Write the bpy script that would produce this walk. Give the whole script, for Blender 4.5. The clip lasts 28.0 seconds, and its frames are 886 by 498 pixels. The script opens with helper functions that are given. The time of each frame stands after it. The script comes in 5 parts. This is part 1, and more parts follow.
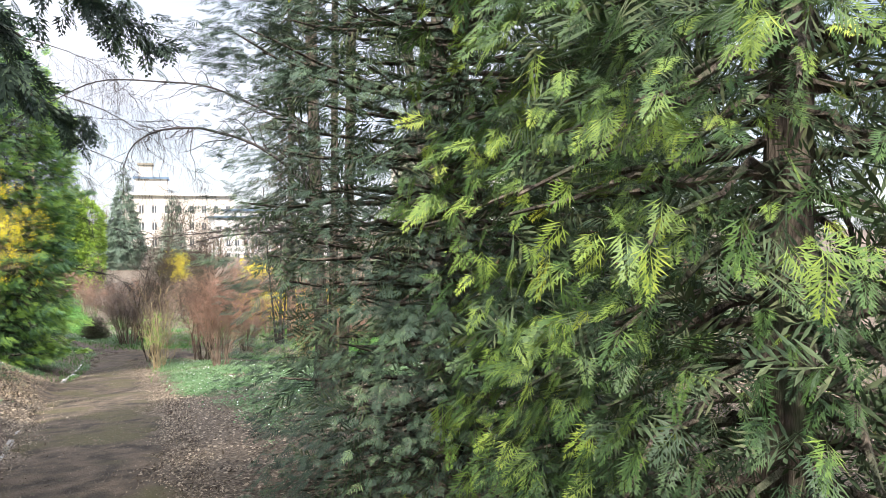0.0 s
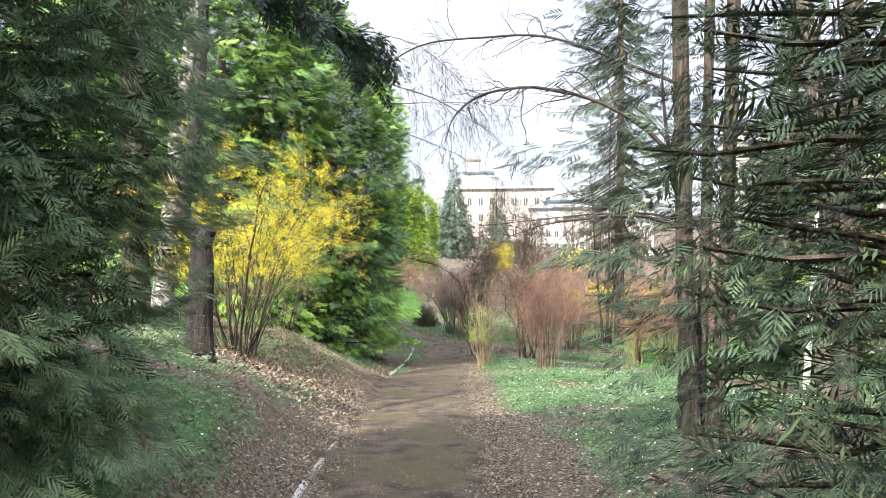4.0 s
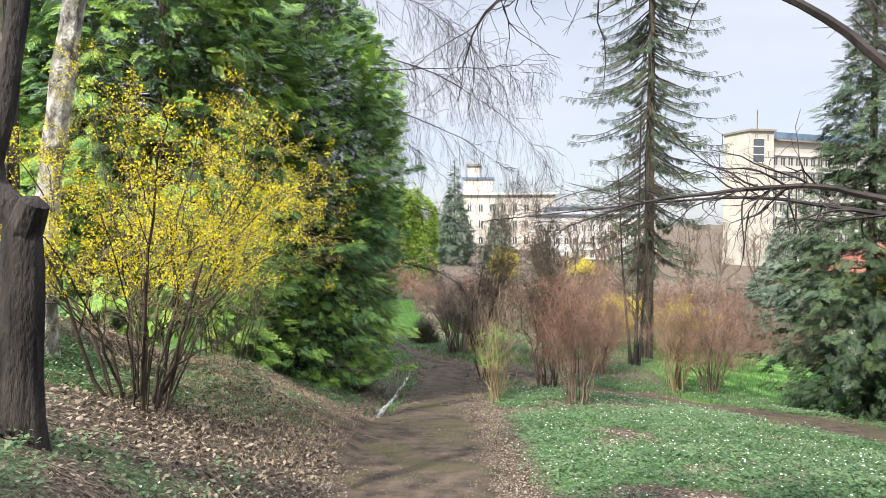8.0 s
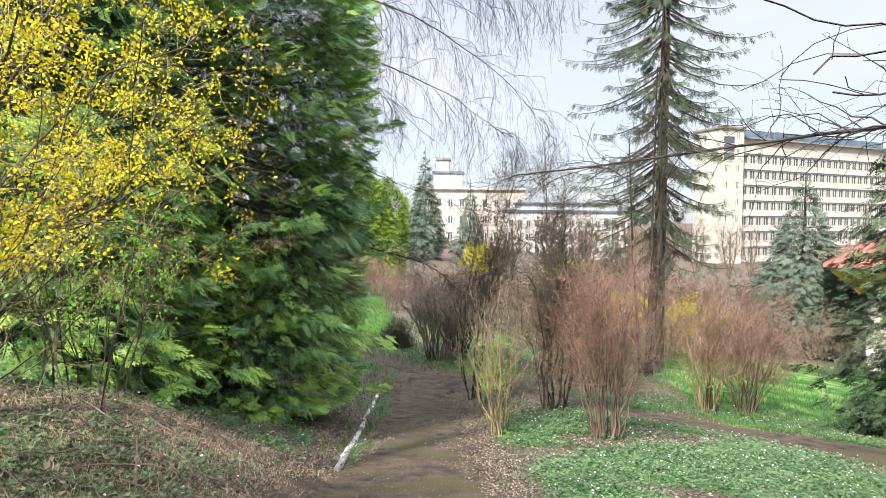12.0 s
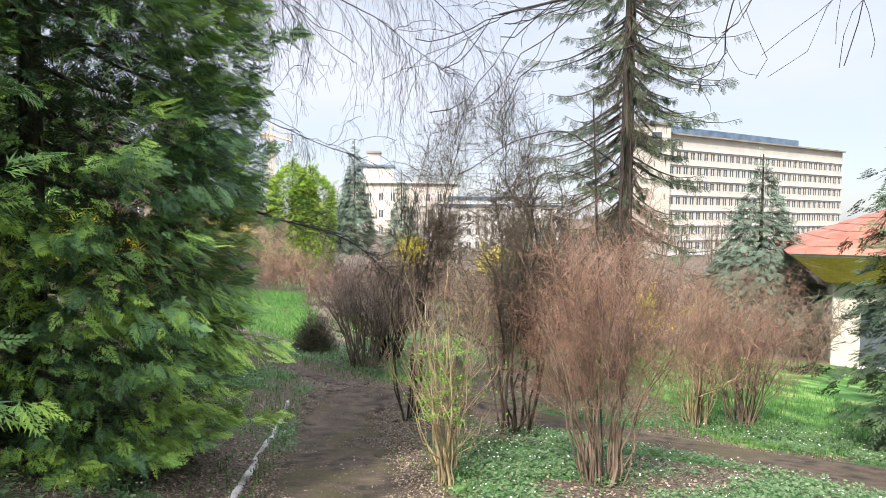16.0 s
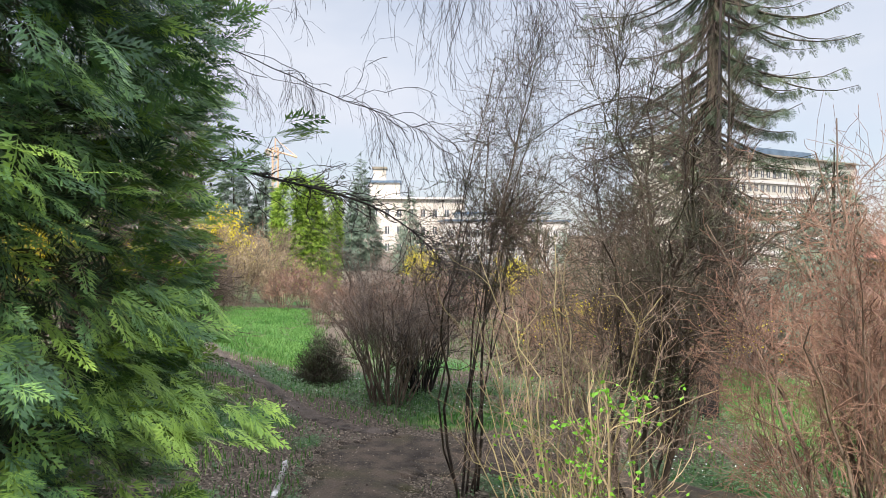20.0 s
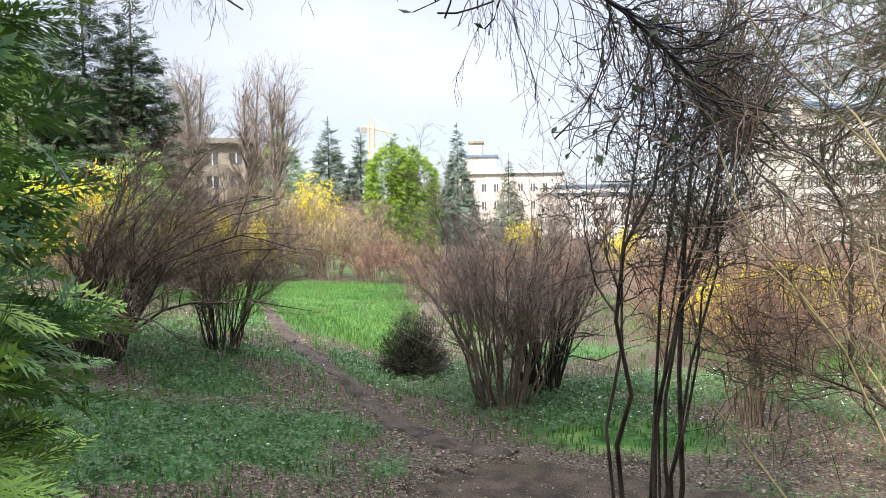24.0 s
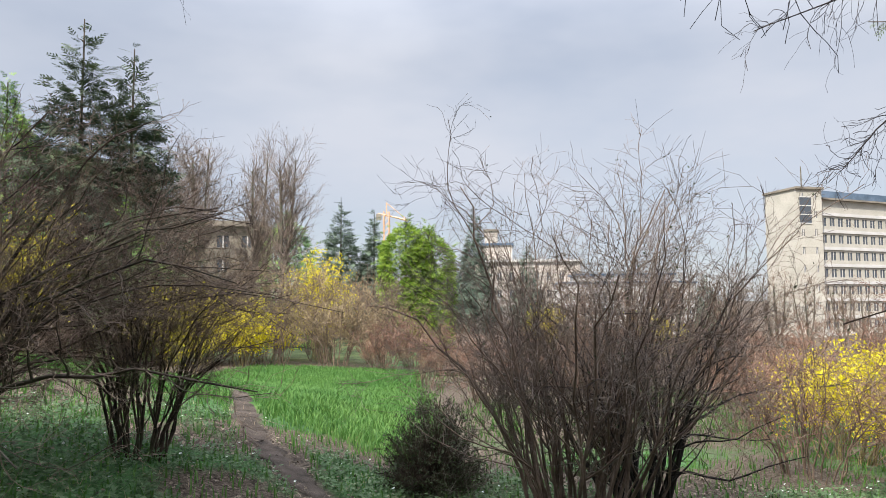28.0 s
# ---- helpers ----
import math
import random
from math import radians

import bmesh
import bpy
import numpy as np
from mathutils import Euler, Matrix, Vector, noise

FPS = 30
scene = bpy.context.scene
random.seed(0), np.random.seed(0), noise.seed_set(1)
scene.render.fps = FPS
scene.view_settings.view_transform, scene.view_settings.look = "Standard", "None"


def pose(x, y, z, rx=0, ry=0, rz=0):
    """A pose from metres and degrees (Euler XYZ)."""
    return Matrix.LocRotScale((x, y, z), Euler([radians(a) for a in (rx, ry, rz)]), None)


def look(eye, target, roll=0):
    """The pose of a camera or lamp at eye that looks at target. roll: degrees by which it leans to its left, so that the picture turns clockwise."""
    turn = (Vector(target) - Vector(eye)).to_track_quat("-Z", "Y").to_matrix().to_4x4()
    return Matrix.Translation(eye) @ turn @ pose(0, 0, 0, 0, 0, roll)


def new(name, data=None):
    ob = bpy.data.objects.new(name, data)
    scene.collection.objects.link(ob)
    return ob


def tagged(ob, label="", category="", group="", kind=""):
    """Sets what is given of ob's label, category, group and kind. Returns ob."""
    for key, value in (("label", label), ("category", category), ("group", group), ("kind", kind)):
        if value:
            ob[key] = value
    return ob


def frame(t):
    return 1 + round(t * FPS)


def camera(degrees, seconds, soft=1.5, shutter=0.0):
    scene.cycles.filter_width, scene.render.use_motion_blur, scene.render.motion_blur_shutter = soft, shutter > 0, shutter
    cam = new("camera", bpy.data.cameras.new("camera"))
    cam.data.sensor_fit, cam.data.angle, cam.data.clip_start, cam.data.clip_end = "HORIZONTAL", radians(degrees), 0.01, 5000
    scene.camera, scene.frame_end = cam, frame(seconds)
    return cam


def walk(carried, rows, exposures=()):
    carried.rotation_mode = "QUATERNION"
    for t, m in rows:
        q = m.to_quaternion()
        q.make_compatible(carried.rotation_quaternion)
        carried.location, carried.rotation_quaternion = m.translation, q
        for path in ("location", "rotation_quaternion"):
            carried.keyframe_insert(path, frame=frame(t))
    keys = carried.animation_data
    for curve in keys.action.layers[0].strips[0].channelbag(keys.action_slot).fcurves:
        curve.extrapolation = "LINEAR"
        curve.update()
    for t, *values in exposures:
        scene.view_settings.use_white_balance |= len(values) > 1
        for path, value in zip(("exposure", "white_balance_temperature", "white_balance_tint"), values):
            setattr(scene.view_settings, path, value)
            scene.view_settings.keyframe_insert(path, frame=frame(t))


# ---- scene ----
cam = camera(63.29, 28.0, soft=0.85)
PATH = [
    (0, look((0.000, -0.000, 2.391), (0.816, 1.824, 2.318), -0.02)),
    (0.5, look((0.062, 0.321, 2.400), (0.609, 2.239, 2.253), 0.53)),
    (1, look((0.110, 0.612, 2.405), (0.369, 2.593, 2.302), -0.67)),
    (1.5, look((0.130, 0.844, 2.402), (0.288, 2.833, 2.258), -2.34)),
    (2, look((0.135, 1.030, 2.386), (0.168, 3.027, 2.277), -1.31)),
    (2.5, look((0.134, 1.206, 2.361), (0.246, 3.198, 2.227), -0.88)),
    (3, look((0.135, 1.439, 2.336), (0.175, 3.434, 2.202), -0.50)),
    (3.5, look((0.122, 1.749, 2.317), (0.084, 3.747, 2.227), -0.70)),
    (5.5, look((0.057, 3.131, 2.251), (0.096, 5.125, 2.102), 0.47)),
    (6, look((0.051, 3.501, 2.212), (0.084, 5.493, 2.040), 1.03)),
    (6.5, look((0.083, 3.823, 2.184), (0.165, 5.815, 2.024), 1.12)),
    (7, look((0.072, 4.188, 2.169), (0.301, 6.173, 2.096), 2.09)),
    (7.5, look((0.013, 4.562, 2.147), (0.186, 6.553, 2.060), -0.31)),
    (8, look((-0.037, 4.975, 2.107), (-0.061, 6.974, 2.033), -0.06)),
    (8.5, look((-0.106, 5.324, 2.053), (-0.136, 7.322, 1.962), -0.07)),
    (9, look((-0.120, 5.719, 2.012), (-0.129, 7.716, 1.919), 0.20)),
    (9.5, look((-0.145, 6.086, 1.975), (-0.144, 8.084, 1.890), -0.01)),
    (10, look((-0.168, 6.479, 1.947), (-0.035, 8.472, 1.837), 0.18)),
    (10.5, look((-0.209, 6.875, 1.927), (-0.171, 8.868, 1.763), 0.38)),
    (11, look((-0.261, 7.220, 1.897), (-0.240, 9.213, 1.727), -0.21)),
    (11.5, look((-0.269, 7.591, 1.861), (-0.323, 9.587, 1.738), 0.62)),
    (12, look((-0.282, 7.934, 1.817), (-0.216, 9.932, 1.732), 0.55)),
    (12.5, look((-0.282, 8.257, 1.764), (-0.027, 10.239, 1.685), 1.79)),
    (13, look((-0.297, 8.598, 1.716), (0.041, 10.569, 1.682), 1.53)),
    (13.5, look((-0.313, 8.944, 1.672), (0.154, 10.885, 1.552), 0.82)),
    (15.5, look((-0.164, 10.316, 1.462), (0.190, 12.282, 1.364), 1.91)),
    (16, look((-0.127, 10.673, 1.428), (0.130, 12.654, 1.334), 0.63)),
    (16.5, look((-0.103, 11.020, 1.395), (0.095, 13.009, 1.331), 0.77)),
    (17, look((-0.124, 11.368, 1.354), (0.069, 13.357, 1.278), 0.53)),
    (17.5, look((-0.134, 11.748, 1.315), (0.074, 13.736, 1.240), 0.76)),
    (18, look((-0.197, 12.116, 1.264), (0.007, 14.104, 1.185), 0.74)),
    (18.5, look((-0.235, 12.478, 1.212), (-0.082, 14.473, 1.231), -0.75)),
    (19, look((-0.272, 12.842, 1.165), (-0.125, 14.837, 1.183), -1.02)),
    (19.5, look((-0.293, 13.209, 1.114), (-0.139, 15.203, 1.110), -1.13)),
    (20, look((-0.298, 13.586, 1.066), (-0.055, 15.571, 1.021), 0.22)),
    (20.5, look((-0.302, 13.932, 1.018), (0.038, 15.902, 0.962), -0.25)),
    (21, look((-0.284, 14.228, 0.972), (0.051, 16.199, 0.925), 0.21)),
    (21.5, look((-0.249, 14.455, 0.927), (0.070, 16.429, 0.867), -0.33)),
    (22, look((-0.231, 14.669, 0.888), (-0.053, 16.658, 0.786), -1.60)),
    (22.5, look((-0.247, 14.952, 0.859), (-0.134, 16.946, 0.753), -1.91)),
    (24.5, look((-0.347, 16.510, 0.635), (-0.427, 18.505, 0.523), -0.70)),
    (25, look((-0.385, 16.798, 0.563), (-0.504, 18.790, 0.427), -0.78)),
    (25.5, look((-0.399, 17.105, 0.514), (-0.517, 19.098, 0.381), -0.51)),
    (26, look((-0.439, 17.423, 0.476), (-0.567, 19.416, 0.369), -0.10)),
    (26.5, look((-0.479, 17.741, 0.443), (-0.645, 19.733, 0.378), 0.19)),
    (27, look((-0.499, 18.044, 0.412), (-0.650, 20.039, 0.416), 0.39)),
    (27.5, look((-0.525, 18.338, 0.372), (-0.574, 20.336, 0.463), -0.28)),
    (28, look((-0.515, 18.639, 0.320), (-0.577, 20.633, 0.463), -0.33)),
]
EXPOSURES = [(0, 1.75), (2, 2.05), (3.5, 1.95), (6, 1.35), (8, 1.3), (10, 1.35), (13, 1.45), (16, 1.4), (18, 1.15), (20, 1.2), (22, 1.35), (24.5, 1.5), (26.5, 1.2), (28, 0.98)]
walk(cam, PATH, EXPOSURES)

# ---- sky and sun ----
SUN_AZ, SUN_EL = radians(212), radians(46)      # compass angle from +y, clockwise; height
world = bpy.data.worlds.new("world")
scene.world = world
world.use_nodes = True
wn, wl = world.node_tree.nodes, world.node_tree.links
wn.clear()
sky = wn.new("ShaderNodeTexSky")
sky.sky_type, sky.sun_disc = "NISHITA", False
sky.sun_elevation, sky.sun_rotation = SUN_EL, SUN_AZ
sky.dust_density, sky.air_density, sky.ozone_density = 0.7, 1.0, 2.0
wtc = wn.new("ShaderNodeTexCoord")
wmap = wn.new("ShaderNodeMapping")
wmap.inputs["Scale"].default_value = (1.0, 1.0, 2.6)
wnoise = wn.new("ShaderNodeTexNoise")
wnoise.inputs["Scale"].default_value, wnoise.inputs["Detail"].default_value = 1.6, 5
wramp = wn.new("ShaderNodeMapRange")
wramp.inputs["From Min"].default_value, wramp.inputs["From Max"].default_value = 0.3, 0.7
wramp.inputs["To Min"].default_value, wramp.inputs["To Max"].default_value = 0.3, 1.0
wscale = wn.new("ShaderNodeVectorMath")
wscale.operation = "SCALE"
wscale.inputs["Scale"].default_value = 0.055
wmix = wn.new("ShaderNodeMix")
wmix.data_type = "RGBA"
# overcast veil: three to four times brighter overhead than at the horizon
wsep, wup, wveil = wn.new("ShaderNodeSeparateXYZ"), wn.new("ShaderNodeMath"), wn.new("ShaderNodeVectorMath")
wup.operation, wup.use_clamp, wveil.operation = "MULTIPLY_ADD", False, "SCALE"
wup.inputs[1].default_value, wup.inputs[2].default_value = 1.95, 0.37
wclamp = wn.new("ShaderNodeMapRange")
wclamp.interpolation_type = "SMOOTHSTEP"
wclamp.inputs["From Min"].default_value, wclamp.inputs["From Max"].default_value = 0.30, 1.0
wveil.inputs[0].default_value = (0.94, 0.99, 1.12)
wl.new(wtc.outputs["Generated"], wsep.inputs["Vector"])
wl.new(wsep.outputs["Z"], wclamp.inputs["Value"])
wl.new(wclamp.outputs["Result"], wup.inputs[0])
wl.new(wup.outputs["Value"], wveil.inputs["Scale"])
wl.new(wveil.outputs["Vector"], wmix.inputs["B"])
wbg, wout = wn.new("ShaderNodeBackground"), wn.new("ShaderNodeOutputWorld")
wbg.inputs["Strength"].default_value = 1.0
wl.new(wtc.outputs["Generated"], wmap.inputs["Vector"])
wl.new(wmap.outputs["Vector"], wnoise.inputs["Vector"])
wl.new(wnoise.outputs["Fac"], wramp.inputs["Value"])
wl.new(sky.outputs["Color"], wscale.inputs[0])
wl.new(wscale.outputs["Vector"], wmix.inputs["A"])
wl.new(wramp.outputs["Result"], wmix.inputs["Factor"])
wl.new(wmix.outputs["Result"], wbg.inputs["Color"])
wl.new(wbg.outputs["Background"], wout.inputs["Surface"])
sun = new("sun", bpy.data.lights.new("sun", "SUN"))
sun.data.energy, sun.data.angle, sun.data.color = 3.9, radians(2.0), (1.0, 0.95, 0.86)
sdir = Vector((math.sin(SUN_AZ) * math.cos(SUN_EL), math.cos(SUN_AZ) * math.cos(SUN_EL), math.sin(SUN_EL)))
sun.matrix_world = look(sdir * 100, (0, 0, 0))


# ---- materials ----
def ramp_node(n, stops):
    r = n.new("ShaderNodeValToRGB")
    while len(r.color_ramp.elements) < len(stops):
        r.color_ramp.elements.new(0.5)
    for e, (p, c) in zip(r.color_ramp.elements, stops):
        e.position, e.color = p, (*c, 1)
    return r


def surface(name, dark, light, scale=6.0, rough=0.8, bump=0.3, fine=60.0, stain=None, stretch=(1, 1, 1), amount=0.5):
    """Opaque rough surface: two-scale colour, optional stain colour, relief."""
    m = bpy.data.materials.new(name)
    m.use_nodes = True
    n, l = m.node_tree.nodes, m.node_tree.links
    b = n["Principled BSDF"]
    b.inputs["Roughness"].default_value = rough
    b.inputs["Specular IOR Level"].default_value = 0.25
    tc, mp = n.new("ShaderNodeTexCoord"), n.new("ShaderNodeMapping")
    mp.inputs["Scale"].default_value = stretch
    l.new(tc.outputs["Object"], mp.inputs["Vector"])
    a, f = n.new("ShaderNodeTexNoise"), n.new("ShaderNodeTexNoise")
    a.inputs["Scale"].default_value, a.inputs["Detail"].default_value = scale, 6
    f.inputs["Scale"].default_value, f.inputs["Detail"].default_value = fine, 4
    l.new(mp.outputs["Vector"], a.inputs["Vector"]), l.new(mp.outputs["Vector"], f.inputs["Vector"])
    mid = tuple((p + q) / 2 for p, q in zip(dark, light))
    ra = ramp_node(n, [(0.32, dark), (0.5, mid), (0.7, light)])
    l.new(a.outputs["Fac"], ra.inputs["Fac"])
    mx = n.new("ShaderNodeMix")
    mx.data_type, mx.blend_type = "RGBA", "OVERLAY"
    mx.inputs["Factor"].default_value = amount
    l.new(ra.outputs["Color"], mx.inputs["A"]), l.new(f.outputs["Color"], mx.inputs["B"])
    bw = n.new("ShaderNodeRGBToBW")
    l.new(f.outputs["Color"], bw.inputs["Color"])
    l.new(bw.outputs["Val"], mx.inputs["B"])
    col = mx.outputs["Result"]
    if stain:
        s = n.new("ShaderNodeTexNoise")
        s.inputs["Scale"].default_value, s.inputs["Detail"].default_value = scale * 0.27, 5
        l.new(tc.outputs["Object"], s.inputs["Vector"])
        sr = ramp_node(n, [(0.5, (0, 0, 0)), (0.62, (1, 1, 1))])
        l.new(s.outputs["Fac"], sr.inputs["Fac"])
        ms = n.new("ShaderNodeMix")
        ms.data_type = "RGBA"
        ms.inputs["B"].default_value = (*stain, 1)
        l.new(sr.outputs["Color"], ms.inputs["Factor"]), l.new(col, ms.inputs["A"])
        col = ms.outputs["Result"]
    l.new(col, b.inputs["Base Color"])
    bp = n.new("ShaderNodeBump")
    bp.inputs["Strength"].default_value, bp.inputs["Distance"].default_value = bump, 0.02
    ad = n.new("ShaderNodeMath")
    ad.operation = "ADD"
    l.new(a.outputs["Fac"], ad.inputs[0]), l.new(f.outputs["Fac"], ad.inputs[1])
    l.new(ad.outputs["Value"], bp.inputs["Height"]), l.new(bp.outputs["Normal"], b.inputs["Normal"])
    return m


def leaf(name, stops, scale=0.9, through_light=0.35, rough=0.55, island=0.3, clump=0.0):
    """Thin leaf or petal: colour varies from clump to clump and from leaf to leaf, some light passes through."""
    m = bpy.data.materials.new(name)
    m.use_nodes = True
    n, l = m.node_tree.nodes, m.node_tree.links
    b, out = n["Principled BSDF"], n["Material Output"]
    b.inputs["Roughness"].default_value = rough
    b.inputs["Specular IOR Level"].default_value = 0.3
    tc, a, g = n.new("ShaderNodeTexCoord"), n.new("ShaderNodeTexNoise"), n.new("ShaderNodeNewGeometry")
    a.inputs["Scale"].default_value, a.inputs["Detail"].default_value = scale, 3
    l.new(tc.outputs["Object"], a.inputs["Vector"])
    c = n.new("ShaderNodeTexNoise")
    c.inputs["Scale"].default_value, c.inputs["Detail"].default_value = scale * 6, 2
    l.new(tc.outputs["Object"], c.inputs["Vector"])
    m0 = n.new("ShaderNodeMix")
    m0.inputs["Factor"].default_value = 0.5
    l.new(a.outputs["Fac"], m0.inputs["A"]), l.new(c.outputs["Fac"], m0.inputs["B"])
    mx = n.new("ShaderNodeMix")
    mx.inputs["Factor"].default_value = island
    l.new(m0.outputs["Result"], mx.inputs["A"]), l.new(g.outputs["Random Per Island"], mx.inputs["B"])
    tone = mx.outputs["Result"]
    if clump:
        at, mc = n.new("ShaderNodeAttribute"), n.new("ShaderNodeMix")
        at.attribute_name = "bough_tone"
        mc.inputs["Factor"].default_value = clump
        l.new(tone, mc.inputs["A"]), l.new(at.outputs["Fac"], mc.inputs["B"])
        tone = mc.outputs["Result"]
    r = ramp_node(n, stops)
    l.new(tone, r.inputs["Fac"]), l.new(r.outputs["Color"], b.inputs["Base Color"])
    t, ms = n.new("ShaderNodeBsdfTranslucent"), n.new("ShaderNodeMixShader")
    ms.inputs["Fac"].default_value = through_light
    l.new(r.outputs["Color"], t.inputs["Color"])
    l.new(b.outputs["BSDF"], ms.inputs[1]), l.new(t.outputs["BSDF"], ms.inputs[2]), l.new(ms.outputs["Shader"], out.inputs["Surface"])
    return m


BARK_BROWN = surface("bark_brown", (0.012, 0.009, 0.007), (0.145, 0.115, 0.092), 26, 0.95, 1.0, 90, (0.06, 0.066, 0.042), (1, 1, 0.09), 0.9)
BARK_GREY = surface("bark_grey", (0.035, 0.03, 0.025), (0.26, 0.225, 0.185), 24, 0.95, 1.0, 80, (0.11, 0.12, 0.08), (1, 1, 0.1), 0.9)
BARK_DARK = surface("bark_dark", (0.012, 0.010, 0.010), (0.055, 0.045, 0.040), 10, 0.85, 0.9, 60, None, (1, 1, 0.3))
BARK_BIRCH = surface("bark_birch", (0.035, 0.03, 0.026), (0.52, 0.49, 0.43), 13, 0.85, 1.0, 60, (0.09, 0.09, 0.05), (1, 1, 0.7), 0.9)
TWIG_RED = surface("twig_red", (0.090, 0.048, 0.036), (0.29, 0.168, 0.12), 3, 0.7, 0.2, 40)
TWIG_STEM = surface("twig_stem", (0.020, 0.015, 0.012), (0.105, 0.076, 0.057), 7, 0.8, 0.4, 60, (0.07, 0.066, 0.042))
TWIG_TAN = surface("twig_tan", (0.13, 0.095, 0.052), (0.39, 0.30, 0.18), 3, 0.7, 0.2, 40)
TWIG_BROWN = surface("twig_brown", (0.075, 0.053, 0.040), (0.25, 0.18, 0.135), 3, 0.75, 0.2, 40)
TWIG_DARK = surface("twig_dark", (0.013, 0.011, 0.011), (0.055, 0.043, 0.040), 3, 0.75, 0.2, 40)
TWIG_GREY = surface("twig_grey", (0.085, 0.066, 0.056), (0.28, 0.225, 0.19), 3, 0.75, 0.2, 40)
TWIG_OLIVE = surface("twig_olive", (0.12, 0.10, 0.045), (0.33, 0.27, 0.14), 3, 0.75, 0.2, 40)
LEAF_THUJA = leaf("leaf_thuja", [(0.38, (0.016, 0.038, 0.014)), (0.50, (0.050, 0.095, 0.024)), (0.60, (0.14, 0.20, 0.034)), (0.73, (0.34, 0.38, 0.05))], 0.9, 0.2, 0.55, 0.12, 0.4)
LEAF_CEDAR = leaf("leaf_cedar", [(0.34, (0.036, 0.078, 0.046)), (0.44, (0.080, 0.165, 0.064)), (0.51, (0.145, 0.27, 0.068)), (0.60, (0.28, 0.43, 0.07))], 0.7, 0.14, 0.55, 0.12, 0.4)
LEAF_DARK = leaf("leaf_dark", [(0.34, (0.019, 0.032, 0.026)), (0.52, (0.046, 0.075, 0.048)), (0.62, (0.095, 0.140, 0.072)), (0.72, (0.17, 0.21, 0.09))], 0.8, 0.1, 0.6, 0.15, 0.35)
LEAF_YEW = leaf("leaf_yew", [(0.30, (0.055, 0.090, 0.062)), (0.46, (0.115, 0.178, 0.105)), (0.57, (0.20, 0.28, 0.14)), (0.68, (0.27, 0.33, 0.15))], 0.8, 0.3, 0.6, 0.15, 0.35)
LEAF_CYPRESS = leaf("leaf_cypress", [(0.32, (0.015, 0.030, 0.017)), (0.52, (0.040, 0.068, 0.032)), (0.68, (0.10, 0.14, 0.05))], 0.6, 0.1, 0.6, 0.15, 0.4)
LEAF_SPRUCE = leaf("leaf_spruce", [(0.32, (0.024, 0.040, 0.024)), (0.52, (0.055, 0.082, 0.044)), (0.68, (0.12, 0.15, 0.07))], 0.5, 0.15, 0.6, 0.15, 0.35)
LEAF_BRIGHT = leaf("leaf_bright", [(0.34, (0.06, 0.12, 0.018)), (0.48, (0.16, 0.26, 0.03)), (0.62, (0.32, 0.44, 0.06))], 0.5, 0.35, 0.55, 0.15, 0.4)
LEAF_FRESH = leaf("leaf_fresh", [(0.3, (0.09, 0.26, 0.02)), (0.7, (0.24, 0.50, 0.05))], 1.5, 0.45)
LEAF_GROUND = leaf("leaf_ground", [(0.25, (0.055, 0.098, 0.046)), (0.5, (0.100, 0.170, 0.075)), (0.8, (0.20, 0.27, 0.14))], 0.7, 0.35)
LEAF_GRASS = leaf("leaf_grass", [(0.25, (0.036, 0.10, 0.022)), (0.5, (0.080, 0.19, 0.038)), (0.8, (0.19, 0.31, 0.085))], 0.6, 0.4)
LEAF_DEAD = leaf("leaf_dead", [(0.2, (0.048, 0.035, 0.026)), (0.5, (0.125, 0.096, 0.070)), (0.8, (0.31, 0.25, 0.185))], 2.0, 0.2, 0.8, 0.8)
LEAF_INNER_SHADE = leaf("leaf_inner_shade", [(0.3, (0.030, 0.050, 0.026)), (0.5, (0.055, 0.085, 0.042)), (0.7, (0.10, 0.11, 0.055))], 1.2, 0.15, 0.8)
# grey-green needles, with distance haze lightened into the colour for the far conifers
LEAF_PALE_HAZE = leaf("leaf_pale_haze", [(0.32, (0.07, 0.10, 0.075)), (0.52, (0.12, 0.165, 0.12)), (0.68, (0.19, 0.24, 0.165))], 0.5, 0.15, 0.6, 0.15, 0.35)
PETAL_YELLOW = leaf("petal_yellow", [(0.25, (0.44, 0.37, 0.010)), (0.5, (0.66, 0.57, 0.014)), (0.75, (0.80, 0.72, 0.05))], 1.5, 0.4)
PETAL_WHITE = leaf("petal_white", [(0.2, (0.62, 0.66, 0.62)), (0.8, (0.85, 0.86, 0.84))], 1.5, 0.3)
BUD_DARK = leaf("bud_dark", [(0.2, (0.03, 0.035, 0.02)), (0.8, (0.10, 0.13, 0.06))], 1.5, 0.2)
STRAW = leaf("straw", [(0.2, (0.24, 0.17, 0.10)), (0.8, (0.55, 0.44, 0.30))], 2, 0.25, 0.8)
PATH_MAT = surface("path_asphalt", (0.026, 0.020, 0.015), (0.105, 0.078, 0.056), 5, 0.92, 1.0, 75, (0.066, 0.056, 0.028), amount=1.0)
TRAIL_MAT = surface("trail_earth", (0.035, 0.027, 0.021), (0.13, 0.10, 0.08), 6, 0.9, 1.0, 120)
CONCRETE = surface("kerb_concrete", (0.22, 0.20, 0.19), (0.58, 0.56, 0.55), 5, 0.85, 0.5, 60, (0.12, 0.11, 0.08))
WALL_CREAM = surface("wall_cream", (0.38, 0.355, 0.305), (0.47, 0.44, 0.385), 0.3, 0.85, 0.1, 8)
WALL_WHITE = surface("wall_white", (0.46, 0.44, 0.42), (0.58, 0.56, 0.54), 0.3, 0.85, 0.1, 8)
